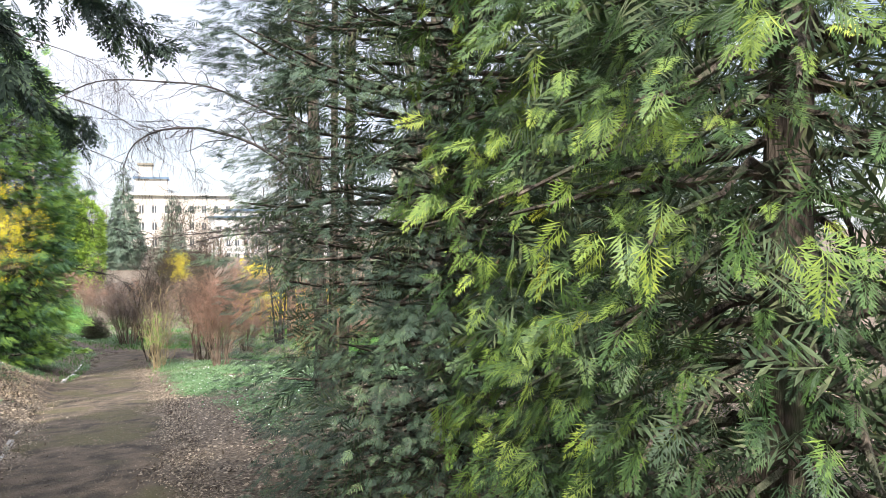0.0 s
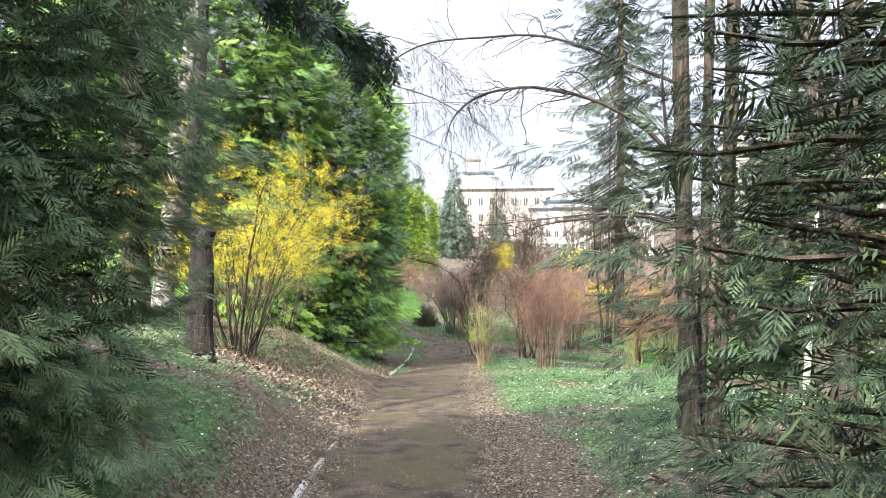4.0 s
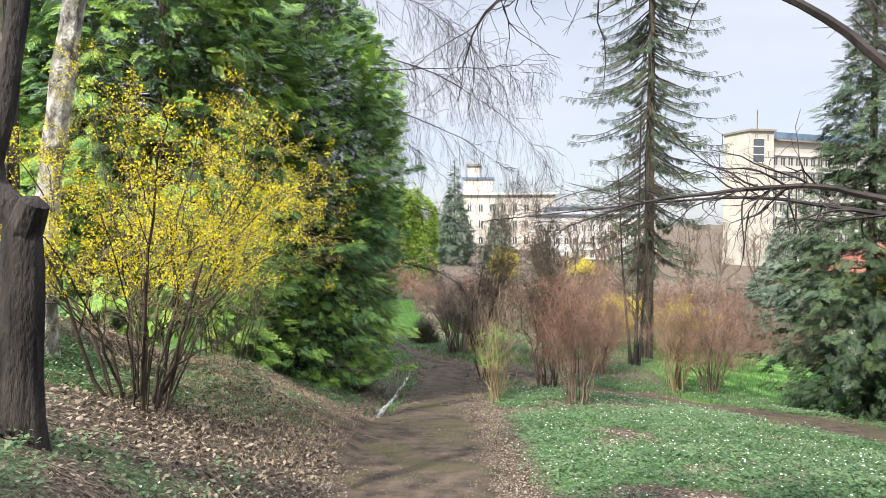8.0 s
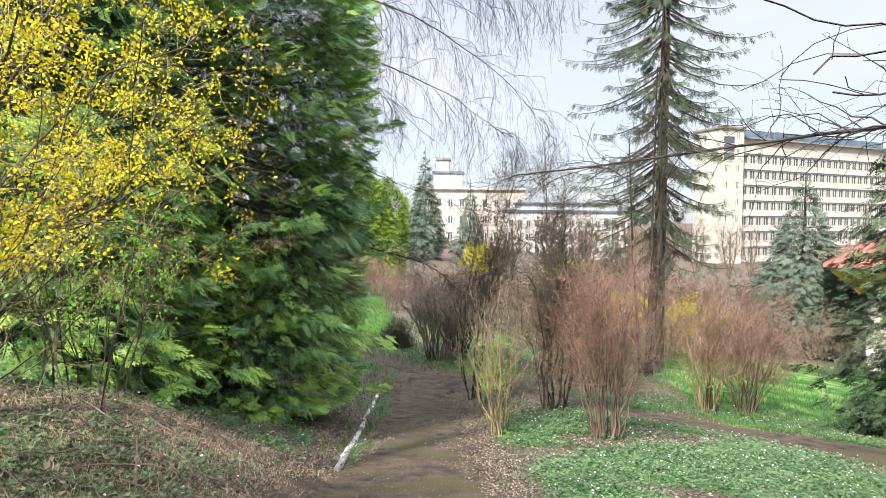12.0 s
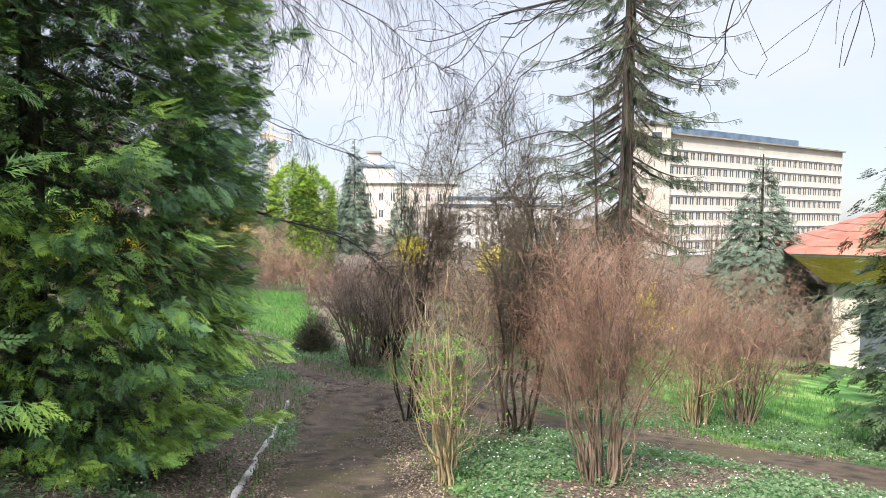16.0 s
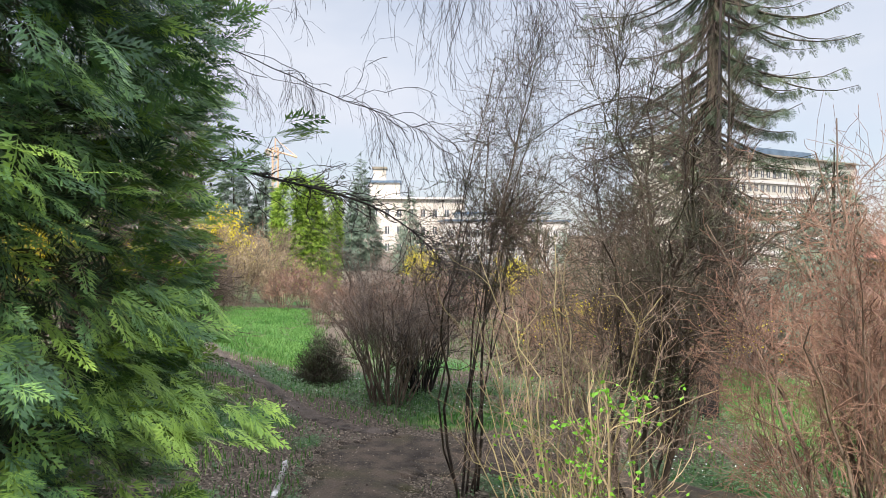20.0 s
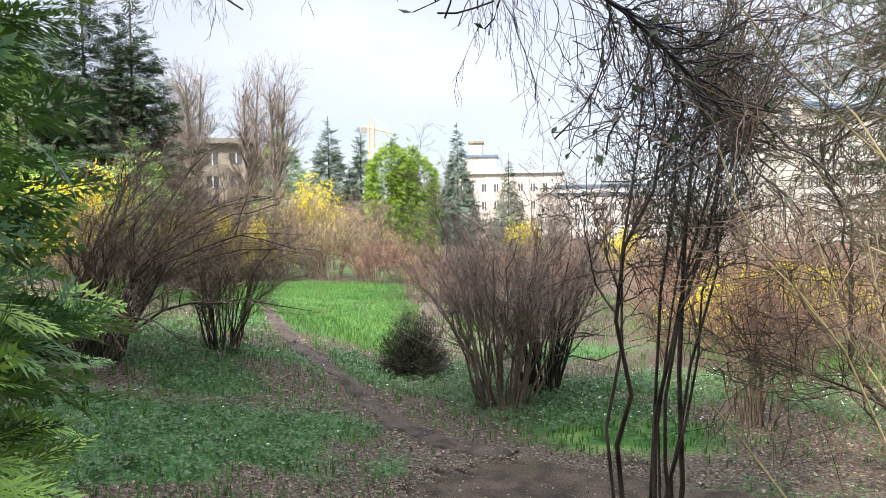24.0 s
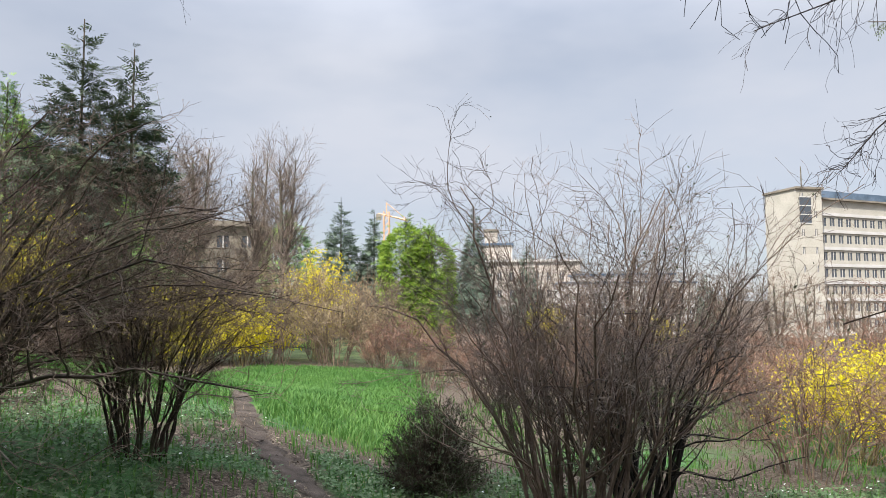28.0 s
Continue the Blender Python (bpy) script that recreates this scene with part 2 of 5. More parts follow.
WALL_PINK = surface("wall_pale", (0.46, 0.41, 0.36), (0.58, 0.52, 0.47), 0.3, 0.85, 0.1, 8)
WALL_BROWN = surface("wall_taupe", (0.17, 0.15, 0.12), (0.28, 0.245, 0.20), 0.3, 0.85, 0.1, 8)
WALL_YELLOW = surface("wall_ochre", (0.58, 0.36, 0.10), (0.72, 0.48, 0.17), 0.6, 0.8, 0.1, 12)
ROOF_RED = surface("roof_tile", (0.17, 0.060, 0.042), (0.31, 0.125, 0.085), 1.2, 0.8, 0.3, 20)
ROOF_BLUE = surface("roof_metal", (0.06, 0.09, 0.13), (0.13, 0.18, 0.25), 0.4, 0.5, 0.1, 8)
STEEL_YELLOW = surface("crane_paint", (0.58, 0.36, 0.22), (0.74, 0.50, 0.33), 0.5, 0.6, 0.1, 8)
POST_WHITE = surface("post_paint", (0.38, 0.38, 0.35), (0.56, 0.56, 0.53), 4, 0.6, 0.2, 40, (0.28, 0.27, 0.23))
GLASS_LAMP = surface("lamp_cover", (0.70, 0.72, 0.72), (0.82, 0.84, 0.84), 4, 0.25, 0.05, 20)
STONE = surface("stone_pale", (0.42, 0.40, 0.36), (0.66, 0.63, 0.58), 2, 0.85, 0.3, 30)


def window_glass():
    m = bpy.data.materials.new("window_glass")
    m.use_nodes = True
    b = m.node_tree.nodes["Principled BSDF"]
    b.inputs["Base Color"].default_value = (0.075, 0.085, 0.10, 1)
    b.inputs["Roughness"].default_value, b.inputs["Specular IOR Level"].default_value = 0.15, 0.45
    return m


GLASS = window_glass()


# ---- geometry tools ----
rng = np.random.default_rng(7)


def mesh_from(name, V, F, mat):
    """A mesh from an (n, 3) array and an (m, 3 or 4) array of faces."""
    V, F = np.ascontiguousarray(V, np.float32), np.ascontiguousarray(F, np.int32)
    me = bpy.data.meshes.new(name)
    k = F.shape[1]
    me.vertices.add(len(V)), me.loops.add(F.size), me.polygons.add(len(F))
    me.vertices.foreach_set("co", V.ravel())
    me.loops.foreach_set("vertex_index", F.ravel())
    me.polygons.foreach_set("loop_start", np.arange(0, F.size, k, dtype=np.int32))
    me.update(calc_edges=True)
    me.polygons.foreach_set("use_smooth", np.zeros(len(F), bool))
    me.materials.append(mat)
    return me


def part(name, VF, mat, parent=None, label="", smooth=False):
    me = mesh_from(name, VF[0], VF[1], mat)
    if smooth:
        me.polygons.foreach_set("use_smooth", np.ones(len(me.polygons), bool))
    ob = new(name, me)
    if parent:
        ob.parent = parent
    return tagged(ob, label)


def joined(items):
    V, F, n = [], [], 0
    for v, f in items:
        V.append(v), F.append(f + n)
        n += len(v)
    return np.concatenate(V), np.concatenate(F)


def thing(name, label, category, x, y, z, group="", kind=""):
    ob = new(name)
    ob.location = (x, y, z)
    if not group and category in ("tree", "shrub"):
        group = name.replace("_", " ") + "s of the park"
    return tagged(ob, label, category, group, kind)


def box(x0, x1, y0, y1, z0, z1):
    V = np.array([(x, y, z) for z in (z0, z1) for y in (y0, y1) for x in (x0, x1)], float)
    F = np.array([(0, 2, 3, 1), (4, 5, 7, 6), (0, 1, 5, 4), (2, 6, 7, 3), (0, 4, 6, 2), (1, 3, 7, 5)])
    return V, F


def smooth01(a, b, x):
    t = np.clip((x - a) / (b - a), 0, 1)
    return t * t * (3 - 2 * t)


def profile(y):
    """Height of the path along the walk: down the slope, then nearly level on the lawn."""
    u = np.clip(y, -3, 18.6) / 10
    slope = 0.9 - 0.1645 * u - 0.952 * u * u + 0.2558 * u ** 3 + 0.07 * np.exp(-((y - 15.0) / 2.4) ** 2)
    v = np.clip(y - 18.6, 0, 2.0)
    return slope - 0.105 * v + 0.0262 * v * v - 0.045 * np.clip(np.minimum(y, 60) - 23.5, 0, None)


def ground(x, y):
    """Height of the ground: a bank up to one side, a fall to the other."""
    x, y = np.asarray(x, float), np.asarray(y, float)
    d = np.clip(-0.98 - x, 0, None)
    z = profile(y) + (0.45 * np.minimum(d, 1.6) + 0.24 * np.clip(d - 1.6, 0, 4) + 0.05 * np.clip(d - 5.6, 0, 30)) \
        * (1 - 0.35 * smooth01(12, 16, y)) * (1 - 0.75 * smooth01(26, 34, y))
    z += 0.1 * np.clip(x - 1, 0, 2) * (1 - smooth01(9, 13, y)) - (0.075 + 0.03 * smooth01(17, 20, y)) * np.clip(x - 1.5, 0, 40) * smooth01(9, 14, y)
    z += 0.37 * smooth01(0.1, 0.85, d) * np.exp(-((y - 7.2) / 2.2) ** 2) + 0.3 * smooth01(2.0, 3.0, d) * smooth01(8, 10.5, y) * (1 - smooth01(12, 15, y))
    z += 0.22 * np.exp(-((x + 2.3) ** 2 + (y - 12.9) ** 2) / 0.9) + 0.10 * np.exp(-((x + 1.9) ** 2 + (y - 12.0) ** 2) / 0.3)
    return z


def rumple(x, y):
    """Small bumps of the ground near the walk."""
    return 0.017 * np.sin(3.1 * x + 1.3 * np.sin(2.3 * y)) * np.sin(2.7 * y + 0.8 * np.sin(3.7 * x)) \
        + 0.006 * np.sin(7.3 * x + 3.1 * np.sin(2.9 * y + 1.1 * x)) * np.sin(6.1 * y + 2.7 * np.sin(2.3 * x - 0.7 * y))


def gz(x, y):
    return float(ground(x, y))


# tubes: P (n, k, 3) centre lines, R (n, k) radii
def tubes(P, R, sides=4):
    n, k, _ = P.shape
    Tn = np.gradient(P, axis=1)
    Tn /= np.linalg.norm(Tn, axis=2, keepdims=True) + 1e-9
    ref = np.where(np.abs(Tn[..., 2:3]) > 0.8, np.array([1.0, 0, 0]), np.array([0, 0, 1.0]))
    A = np.cross(Tn, ref)
    A /= np.linalg.norm(A, axis=2, keepdims=True) + 1e-9
    B = np.cross(Tn, A)
    w = np.arange(sides) * 2 * np.pi / sides
    V = P[:, :, None] + R[:, :, None, None] * (A[:, :, None] * np.cos(w)[:, None] + B[:, :, None] * np.sin(w)[:, None])
    i = (np.arange(n)[:, None, None] * k + np.arange(k - 1)[None, :, None]) * sides
    j = np.arange(sides)[None, None]
    q = (j + 1) % sides
    F = np.stack([i + j, i + q, i + sides + q, i + sides + j], -1).reshape(-1, 4)
    return V.reshape(-1, 3), F


def unit(v):
    return v / (np.linalg.norm(v, axis=-1, keepdims=True) + 1e-9)


def grow(P, R, n, lo, hi, length, spread, up=0.0, wander=0.25, k=6, thick=0.6, tip=0.25):
    """n children on the centre lines P: they leave between lo and hi along them, at an angle, and bend."""
    m, kk, _ = P.shape
    L = np.linalg.norm(P[:, -1] - P[:, 0], axis=1)
    i = rng.choice(m, n, p=L / L.sum())
    s = rng.uniform(lo, hi, n) * (kk - 1)
    a = np.minimum(s.astype(int), kk - 2)
    t = (s - a)[:, None]
    base = P[i, a] * (1 - t) + P[i, a + 1] * t
    rad = R[i, a] * (1 - t[:, 0]) + R[i, a + 1] * t[:, 0]
    along = unit(P[i, a + 1] - P[i, a])
    side = unit(np.cross(along, rng.normal(size=(n, 3))))
    d = unit(along + side * spread * rng.uniform(0.5, 1.3, (n, 1)))
    ln = rng.uniform(*length, n)[:, None] * (1.05 - 0.5 * (s / (kk - 1)))[:, None]
    out = [base]
    for _ in range(k - 1):
        d = unit(d + rng.normal(size=(n, 3)) * wander / math.sqrt(k) + np.array([0, 0, up / k]))
        out.append(out[-1] + d * ln / (k - 1))
    r0 = np.minimum(rad * thick, 0.02 + rad * 0.5)
    return np.stack(out, 1), r0[:, None] * np.linspace(1, tip, k)[None]


def line(points, k=24, jitter=0.0):
    """A smooth centre line through a few points."""
    p = np.array(points, float)
    u, s = np.linspace(0, len(p) - 1, k), np.arange(len(p))
    q = np.stack([np.interp(u, s, p[:, c]) for c in range(3)], 1)
    for _ in range(3):
        q[1:-1] = (q[:-2] + 2 * q[1:-1] + q[2:]) / 4
    if jitter:
        q[1:] += np.cumsum(rng.normal(size=(k - 1, 3)) * jitter, 0) * 0.5
    return q[None]


# sprays: flat branching fronds; each lobe one quad
def frond(pairs, sub, width=0.07, fold=0.05, kinds=3, loose=0.16):
    """A few variants of one frond, each a list of quads."""
    out = []
    for _ in range(kinds):
        quads = []

        def lobe(p, ang, ln, w):
            d, q0 = np.array([math.cos(ang), math.sin(ang)]), np.array([-math.sin(ang), math.cos(ang)])
            for q in (p, p + d * ln * 0.5 + q0 * w, p + d * ln, p + d * ln * 0.5 - q0 * w):
                quads.append((q[0], q[1], -fold * abs(q[1]) - 0.16 * q[0] ** 2))

        bend = rng.normal() * 0.10
        lobe(np.zeros(2), 0, 1.0, width * 0.5)
        for i in range(pairs):
            s = 0.08 + 0.84 * i / max(pairs - 1, 1)
            for sd in (1, -1):
                ln = (0.50 * (1 - s) ** 0.8 + 0.13) * rng.uniform(1 - 2.2 * loose, 1 + loose)
                p, ang = np.array([s + 0.035 * sd, bend * s * s]), sd * (0.82 - 0.25 * s) * rng.uniform(1 - loose, 1 + loose) + bend * s
                lobe(p, ang, ln, width)
                for j in range(sub):
                    q = p + np.array([math.cos(ang), math.sin(ang)]) * ln * (0.28 + 0.5 * j / max(sub - 1, 1))
                    for e in (1, -1):
                        lobe(q, ang + e * 0.6, ln * (0.44 - 0.12 * j / max(sub, 1)) * rng.uniform(0.7, 1.2), width * 0.75)
        out.append(np.array(quads))
    return out


FROND_NEAR, FROND_MID, FROND_FAR = frond(9, 1, 0.020), frond(5, 1, 0.040), frond(4, 0, 0.065)
NEEDLES = frond(6, 0, 0.030, 0.25)
SCALY = frond(6, 0, 0.036, 0.3)
FROND_CEDAR = frond(7, 1, 0.028)


def sprays(pts, axis, normal, size, template):
    """One frond at each point; a list of variants is dealt out in turn."""
    if isinstance(template, list):
        k = len(template)
        normal, size = np.broadcast_to(normal, pts.shape), np.broadcast_to(size, (len(pts),))
        return joined([sprays(pts[i::k], axis[i::k], normal[i::k], size[i::k], template[i]) for i in range(k) if len(pts[i::k])])
    n, q = len(pts), len(template)
    X = unit(axis)
    Y = unit(np.cross(normal, X))
    Z = np.cross(X, Y)
    t = template
    V = pts[:, None] + size[:, None, None] * (X[:, None] * t[None, :, 0:1] + Y[:, None] * t[None, :, 1:2] + Z[:, None] * t[None, :, 2:3])
    F = np.arange(n * q).reshape(-1, 4)
    return V.reshape(-1, 3), F


def dealt(values, template):
    """Values of the fronds, spread over their corners in the order in which sprays() lays them out."""
    k = len(template)
    return np.concatenate([np.repeat(values[i::k], len(template[i])) for i in range(k)])


def toned(ob, values):
    """Tone from 0 to 1: natural difference between boughs; in conifer() also young tips and painted inner shade."""
    at = ob.data.attributes.new("bough_tone", "FLOAT", "POINT")
    at.data.foreach_set("value", np.ascontiguousarray(values, np.float32))
    return ob


def leaves(pts, size, flat=0.0):
    """Small folded diamonds at random turns; flat 1 lays them level."""
    n = len(pts)
    ax = rng.normal(size=(n, 3))
    ax[:, 2] *= 1 - flat
    nm = rng.normal(size=(n, 3)) * (1 - 0.8 * flat) + np.array([0, 0, 2.5 * flat])
    t = np.array([(0, 0, 0), (0.5, 0.33, 0.06), (1, 0, 0.0), (0.5, -0.33, 0.06)])
    return sprays(pts, ax, nm, np.broadcast_to(size, (n,)) * rng.uniform(0.6, 1.3, n), t)


def lumpy(a, u, seed):
    """Uneven outline of a crown, by the turn round the trunk and the height."""
    return 1 + 0.16 * np.sin(3 * a + seed + 5 * u) + 0.13 * np.sin(7 * u * 3 + 2 * a + 2 * seed) + 0.08 * np.sin(11 * a + 9 * u + seed)


SHAPES = {
    "cone": lambda u: np.clip(np.minimum((1 - u) * 1.25, 0.75 + 1.2 * u), 0.03, 1),
    "column": lambda u: np.clip(np.minimum(1, (1 - u) * 3.2), 0.04, 1) * (0.8 + 0.2 * np.sin(np.pi * np.clip(u * 1.2, 0, 1))),
    "skirt": lambda u: np.clip(np.minimum(0.88 + 0.25 * u, (1 - u) * 2.6), 0.04, 1),
    "block": lambda u: np.clip(np.minimum(1, (1 - u) * 4.5), 0.2, 1) * (0.86 + 0.14 * np.sin(np.pi * u)),
    "tip": lambda u: np.clip(np.minimum(1, (1 - u) * 3.6), 0.06, 1) * (1 - 0.15 * u),
    "egg": lambda u: np.clip(np.sin(np.pi * (0.1 + 0.9 * u) ** 0.8), 0.05, 1),
    "open": lambda u: np.clip(np.minimum((1 - u) * 1.5, 0.5 + 0.9 * u), 0.04, 1),
}


def conifer(name, label, x, y, h, r, count, size, mat, template, shape="cone", clear=0.0, droop=0.25, depth=0.5, bark=BARK_BROWN,
            trunk_r=0.12, limbs=40, face=0.3, core=1500, lean=(0, 0), group="", lump=1.0, tip=0.3, fans=2.2, loose=0.28, shell=0.4):
    """Trunk, boughs that fan out into flat sprays, loose sprays between them, and dark sprays inside that stand in for
    shade.
    """
    z = gz(x, y)
    tree = thing(name, label, "tree", x, y, z, group)
    P = line([(0, 0, -0.15), (lean[0] * 0.5, lean[1] * 0.5, h * 0.5), (lean[0], lean[1], h)], 10, 0.01)
    part("trunk", tubes(P, np.linspace(trunk_r, 0.02, 10)[None], 9), bark, tree, smooth=True)
    seed = rng.uniform(0, 6)
    nb = int(np.clip(13 * h * r, 60, 240) * fans)
    u = (np.arange(nb * 4) + rng.uniform(0, 1, nb * 4)) / (nb * 4)
    u = u[rng.uniform(0, 1, nb * 4) < SHAPES[shape](u) ** 0.7]
    nb = min(nb, len(u))
    u = np.sort(rng.choice(u, nb, replace=False))
    a = np.arange(nb) * 2.39996 + rng.normal(size=nb) * 0.35
    full = r * SHAPES[shape](u) * (1 + lump * (lumpy(a, u, seed) - 1)) * rng.uniform(0.80, 1.10, nb)
    half = 0.62 * math.sqrt(2 * math.pi * r * (h - clear) / nb) * rng.uniform(0.75, 1.3, nb)
    tone = rng.uniform(0.15, 0.85, nb)
    w = full * half
    i = rng.choice(nb, count, p=w / w.sum())
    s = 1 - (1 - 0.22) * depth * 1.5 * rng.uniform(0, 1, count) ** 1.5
    v = rng.uniform(-1, 1, count) * np.sqrt(np.clip(1.15 - s ** 3, 0.05, 1))
    out = np.stack([np.cos(a), np.sin(a), np.zeros(nb)], 1)
    side = np.stack([-np.sin(a), np.cos(a), np.zeros(nb)], 1)
    rise = -droop + 0.9 * u ** 3 + 0.2 * rng.normal(size=nb)
    along = unit(out + np.array([0, 0, 1.0]) * (rise[:, None]))
    up = unit(np.cross(along, side) * np.sign(np.cross(along, side)[:, 2:3]) * (1 - face) + out * face + rng.normal(size=(nb, 3)) * 0.12)
    lo = rng.uniform(0, 1, count) < shell
    away = np.where(lo, rng.uniform(-2.2, 2.2, count), 0.0)
    v = np.where(lo, 0.0, v)
    R = full[i] * s
    pz = clear + (h - clear) * u[i] + rise[i] * R * 0.5 + tip * half[i] * (s ** 3 - 0.6) - 0.25 * half[i] * v * v
    pz += np.where(lo, rng.uniform(-1.6, 1.6, count) * half[i], 0)
    aa = a[i] + away * half[i] / np.maximum(full[i], 0.2)
    oi, si = np.stack([np.cos(aa), np.sin(aa), 0 * aa], 1), np.stack([-np.sin(aa), np.cos(aa), 0 * aa], 1)
    R = np.where(lo, r * SHAPES[shape](np.clip((pz - clear) / (h - clear), 0, 1)) * (0.45 + 0.5 * s), R)
    pts = oi * R[:, None] + np.array([0, 0, 1.0]) * np.maximum(pz, 0.03)[:, None] + si * (v * half[i])[:, None]
    pts += rng.normal(size=(count, 3)) * 0.10 * half[i][:, None]
    pts[:, 0] += lean[0] * pts[:, 2] / h
    pts[:, 1] += lean[1] * pts[:, 2] / h
    axis = oi + np.array([0, 0, 1.0]) * rise[i][:, None] + si * (v * 0.9)[:, None] + np.array([0, 0, 1.0]) * (tip * 0.6 * s[:, None] ** 2 - 0.25) + rng.normal(size=(count, 3)) * loose
    normal = np.where(lo[:, None], oi * face + np.array([0, 0, 1.0 - face]), up[i]) + rng.normal(size=(count, 3)) * loose
    size_i = size * rng.uniform(0.6, 1.35, count)
    pts -= unit(axis) * 0.5 * size_i[:, None]
    pts[:, 2] = np.maximum(pts[:, 2], 0.02)
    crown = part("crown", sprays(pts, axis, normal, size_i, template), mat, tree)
    # tone falls towards the trunk: young tips, plus inner shade put into the colour
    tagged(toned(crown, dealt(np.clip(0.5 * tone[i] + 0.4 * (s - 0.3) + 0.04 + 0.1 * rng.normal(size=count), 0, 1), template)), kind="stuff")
    # dark filler sprays that put shade into the gaps of the crown
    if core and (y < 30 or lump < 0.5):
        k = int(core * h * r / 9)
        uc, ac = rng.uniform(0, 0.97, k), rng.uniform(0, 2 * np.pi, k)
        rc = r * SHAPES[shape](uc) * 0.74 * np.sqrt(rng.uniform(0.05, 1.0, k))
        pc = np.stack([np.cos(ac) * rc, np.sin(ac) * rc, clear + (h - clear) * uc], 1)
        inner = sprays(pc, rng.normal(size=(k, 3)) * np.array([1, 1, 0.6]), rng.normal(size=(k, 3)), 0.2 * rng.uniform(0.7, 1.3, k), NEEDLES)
        tagged(part("inner_shade_fill", inner, LEAF_INNER_SHADE, tree, "dark inner sprays standing in for shade inside the crown"), kind="stuff")
    if limbs:
        m = np.arange(0, nb, max(1, nb // limbs))
        q = np.linspace(0, 1, 6)[None, :, None]
        Pl = out[m][:, None] * q * full[m][:, None, None] * 0.78
        Pl = Pl + np.array([0, 0, 1.0]) * ((clear + (h - clear) * u[m])[:, None, None] + rise[m][:, None, None] * q * full[m][:, None, None] * 0.5 + tip * half[m][:, None, None] * (q ** 3 - 0.6) * q)
        Pl = Pl + rng.normal(size=Pl.shape) * 0.02
        Pl[..., 0] += lean[0] * Pl[..., 2] / h
        Pl[..., 1] += lean[1] * Pl[..., 2] / h
        Pl[..., 2] = np.maximum(Pl[..., 2], 0.03)
        tagged(part("branchwork", tubes(Pl, np.linspace(0.022, 0.005, 6)[None] * np.ones((len(m), 1)), 4), bark, tree), kind="stuff")
    return tree


def shrub(name, label, x, y, h, spread, n_stems, n_twigs, mat, twig_mat, base=0.18, arch=0.25, lean=(0, 0), thick=0.011, fine=0.35,
          blossom=None, blossom_mat=None, blossom_size=0.03, blossom_low=0.3, k=10, level3=1.0, group="", category="shrub", split=False, straight=0.26, height_spread=0.4, rmin=0.0, open_twigs=1.0, side=(0.22, 0.5), forks=5, low=0.18):
    """Many stems from one stool, fanning out and arching over, with twigs and twiglets."""
    z = gz(x, y)
    bush = thing(name, label, category, x, y, z, group)
    a = rng.uniform(0, 2 * np.pi, n_stems)
    q = np.sqrt(rng.uniform(0, 1, n_stems))
    b = np.stack([np.cos(a), np.sin(a)], 1)
    s = np.linspace(0, 1, k)[None, :]
    hh = h * rng.uniform(1 - height_spread, 1.05, n_stems)[:, None]
    out = (spread * q * rng.uniform(0.6, 1.2, n_stems))[:, None]
    reach = out * (0.45 * s + 0.55 * s ** 1.6)
    up = hh * (s - arch * (out / max(spread, 0.01)) * s ** 3)
    P = np.stack([b[:, :1] * (base * q[:, None] + reach) + lean[0] * s ** 1.8, b[:, 1:] * (base * q[:, None] + reach) + lean[1] * s ** 1.8, up - 0.05], 2)
    P[:, 1:] += np.cumsum(rng.normal(size=(n_stems, k - 1, 3)) * straight * h / k * 0.5, 1)
    R = thick * rng.uniform(0.6, 1.5, n_stems)[:, None] * (1 - 0.8 * s)
    R = np.maximum(R, rmin)
    if split or y < 45:
        for i in range(n_stems):
            part("stem", tubes(P[i:i + 1], R[i:i + 1], 5 if split else 3), mat, bush, smooth=True)
    else:
        tagged(part("stemwork", tubes(P, R, 4), mat, bush), kind="stuff")
    D, RD = grow(P, R, n_stems * forks, low, 0.9, (h * side[0], h * side[1]), 0.75, 0.45, 0.6, 8, 0.75)
    tagged(part("branchwork", tubes(D, np.maximum(RD * 0.8, 0.0018 + rmin), 4), mat, bush), kind="stuff")
    A, RA = grow(np.concatenate([D, D, P[:, 2:]]), np.concatenate([RD, RD, R[:, 2:]]), n_twigs, max(0.2, low - 0.1), 1.0, (h * 0.08, h * fine * 0.75), open_twigs, 0.15, 0.9, 5 if y < 26 else 4, 0.6)
    B, RB = grow(A, RA, int(n_twigs * 2.4 * level3), 0.1, 1.0, (h * 0.04, h * 0.13), 1.1, 0.1, 0.6, 3, 0.75)
    tagged(part("crown", joined([tubes(A, np.maximum(RA * 0.7, 0.0012 + rmin), 3), tubes(B, np.maximum(RB * 0.7, 0.0009 + rmin * 0.8), 3)]), twig_mat, bush), kind="stuff")
    if blossom:
        C = np.concatenate([A.reshape(-1, 3), B.reshape(-1, 3)])
        C = C[C[:, 2] > blossom_low * h]
        if blossom_mat is PETAL_YELLOW:
            C = np.repeat(C[rng.integers(0, len(C), blossom // 7)], 7, 0)
            C = C + rng.normal(size=C.shape) * blossom_size * 1.3
        else:
            C = C[rng.integers(0, len(C), blossom)] + rng.normal(size=(blossom, 3)) * 0.012
        tagged(part("blossom" if blossom_mat is PETAL_YELLOW else "budding" if blossom_mat is BUD_DARK else "foliage", leaves(C, blossom_size), blossom_mat, bush), kind="stuff")
    return bush
# ---- ground ----
def axis_of(*runs):
    return np.unique(np.round(np.concatenate([np.arange(a, b, st) for a, b, st in runs]), 4))


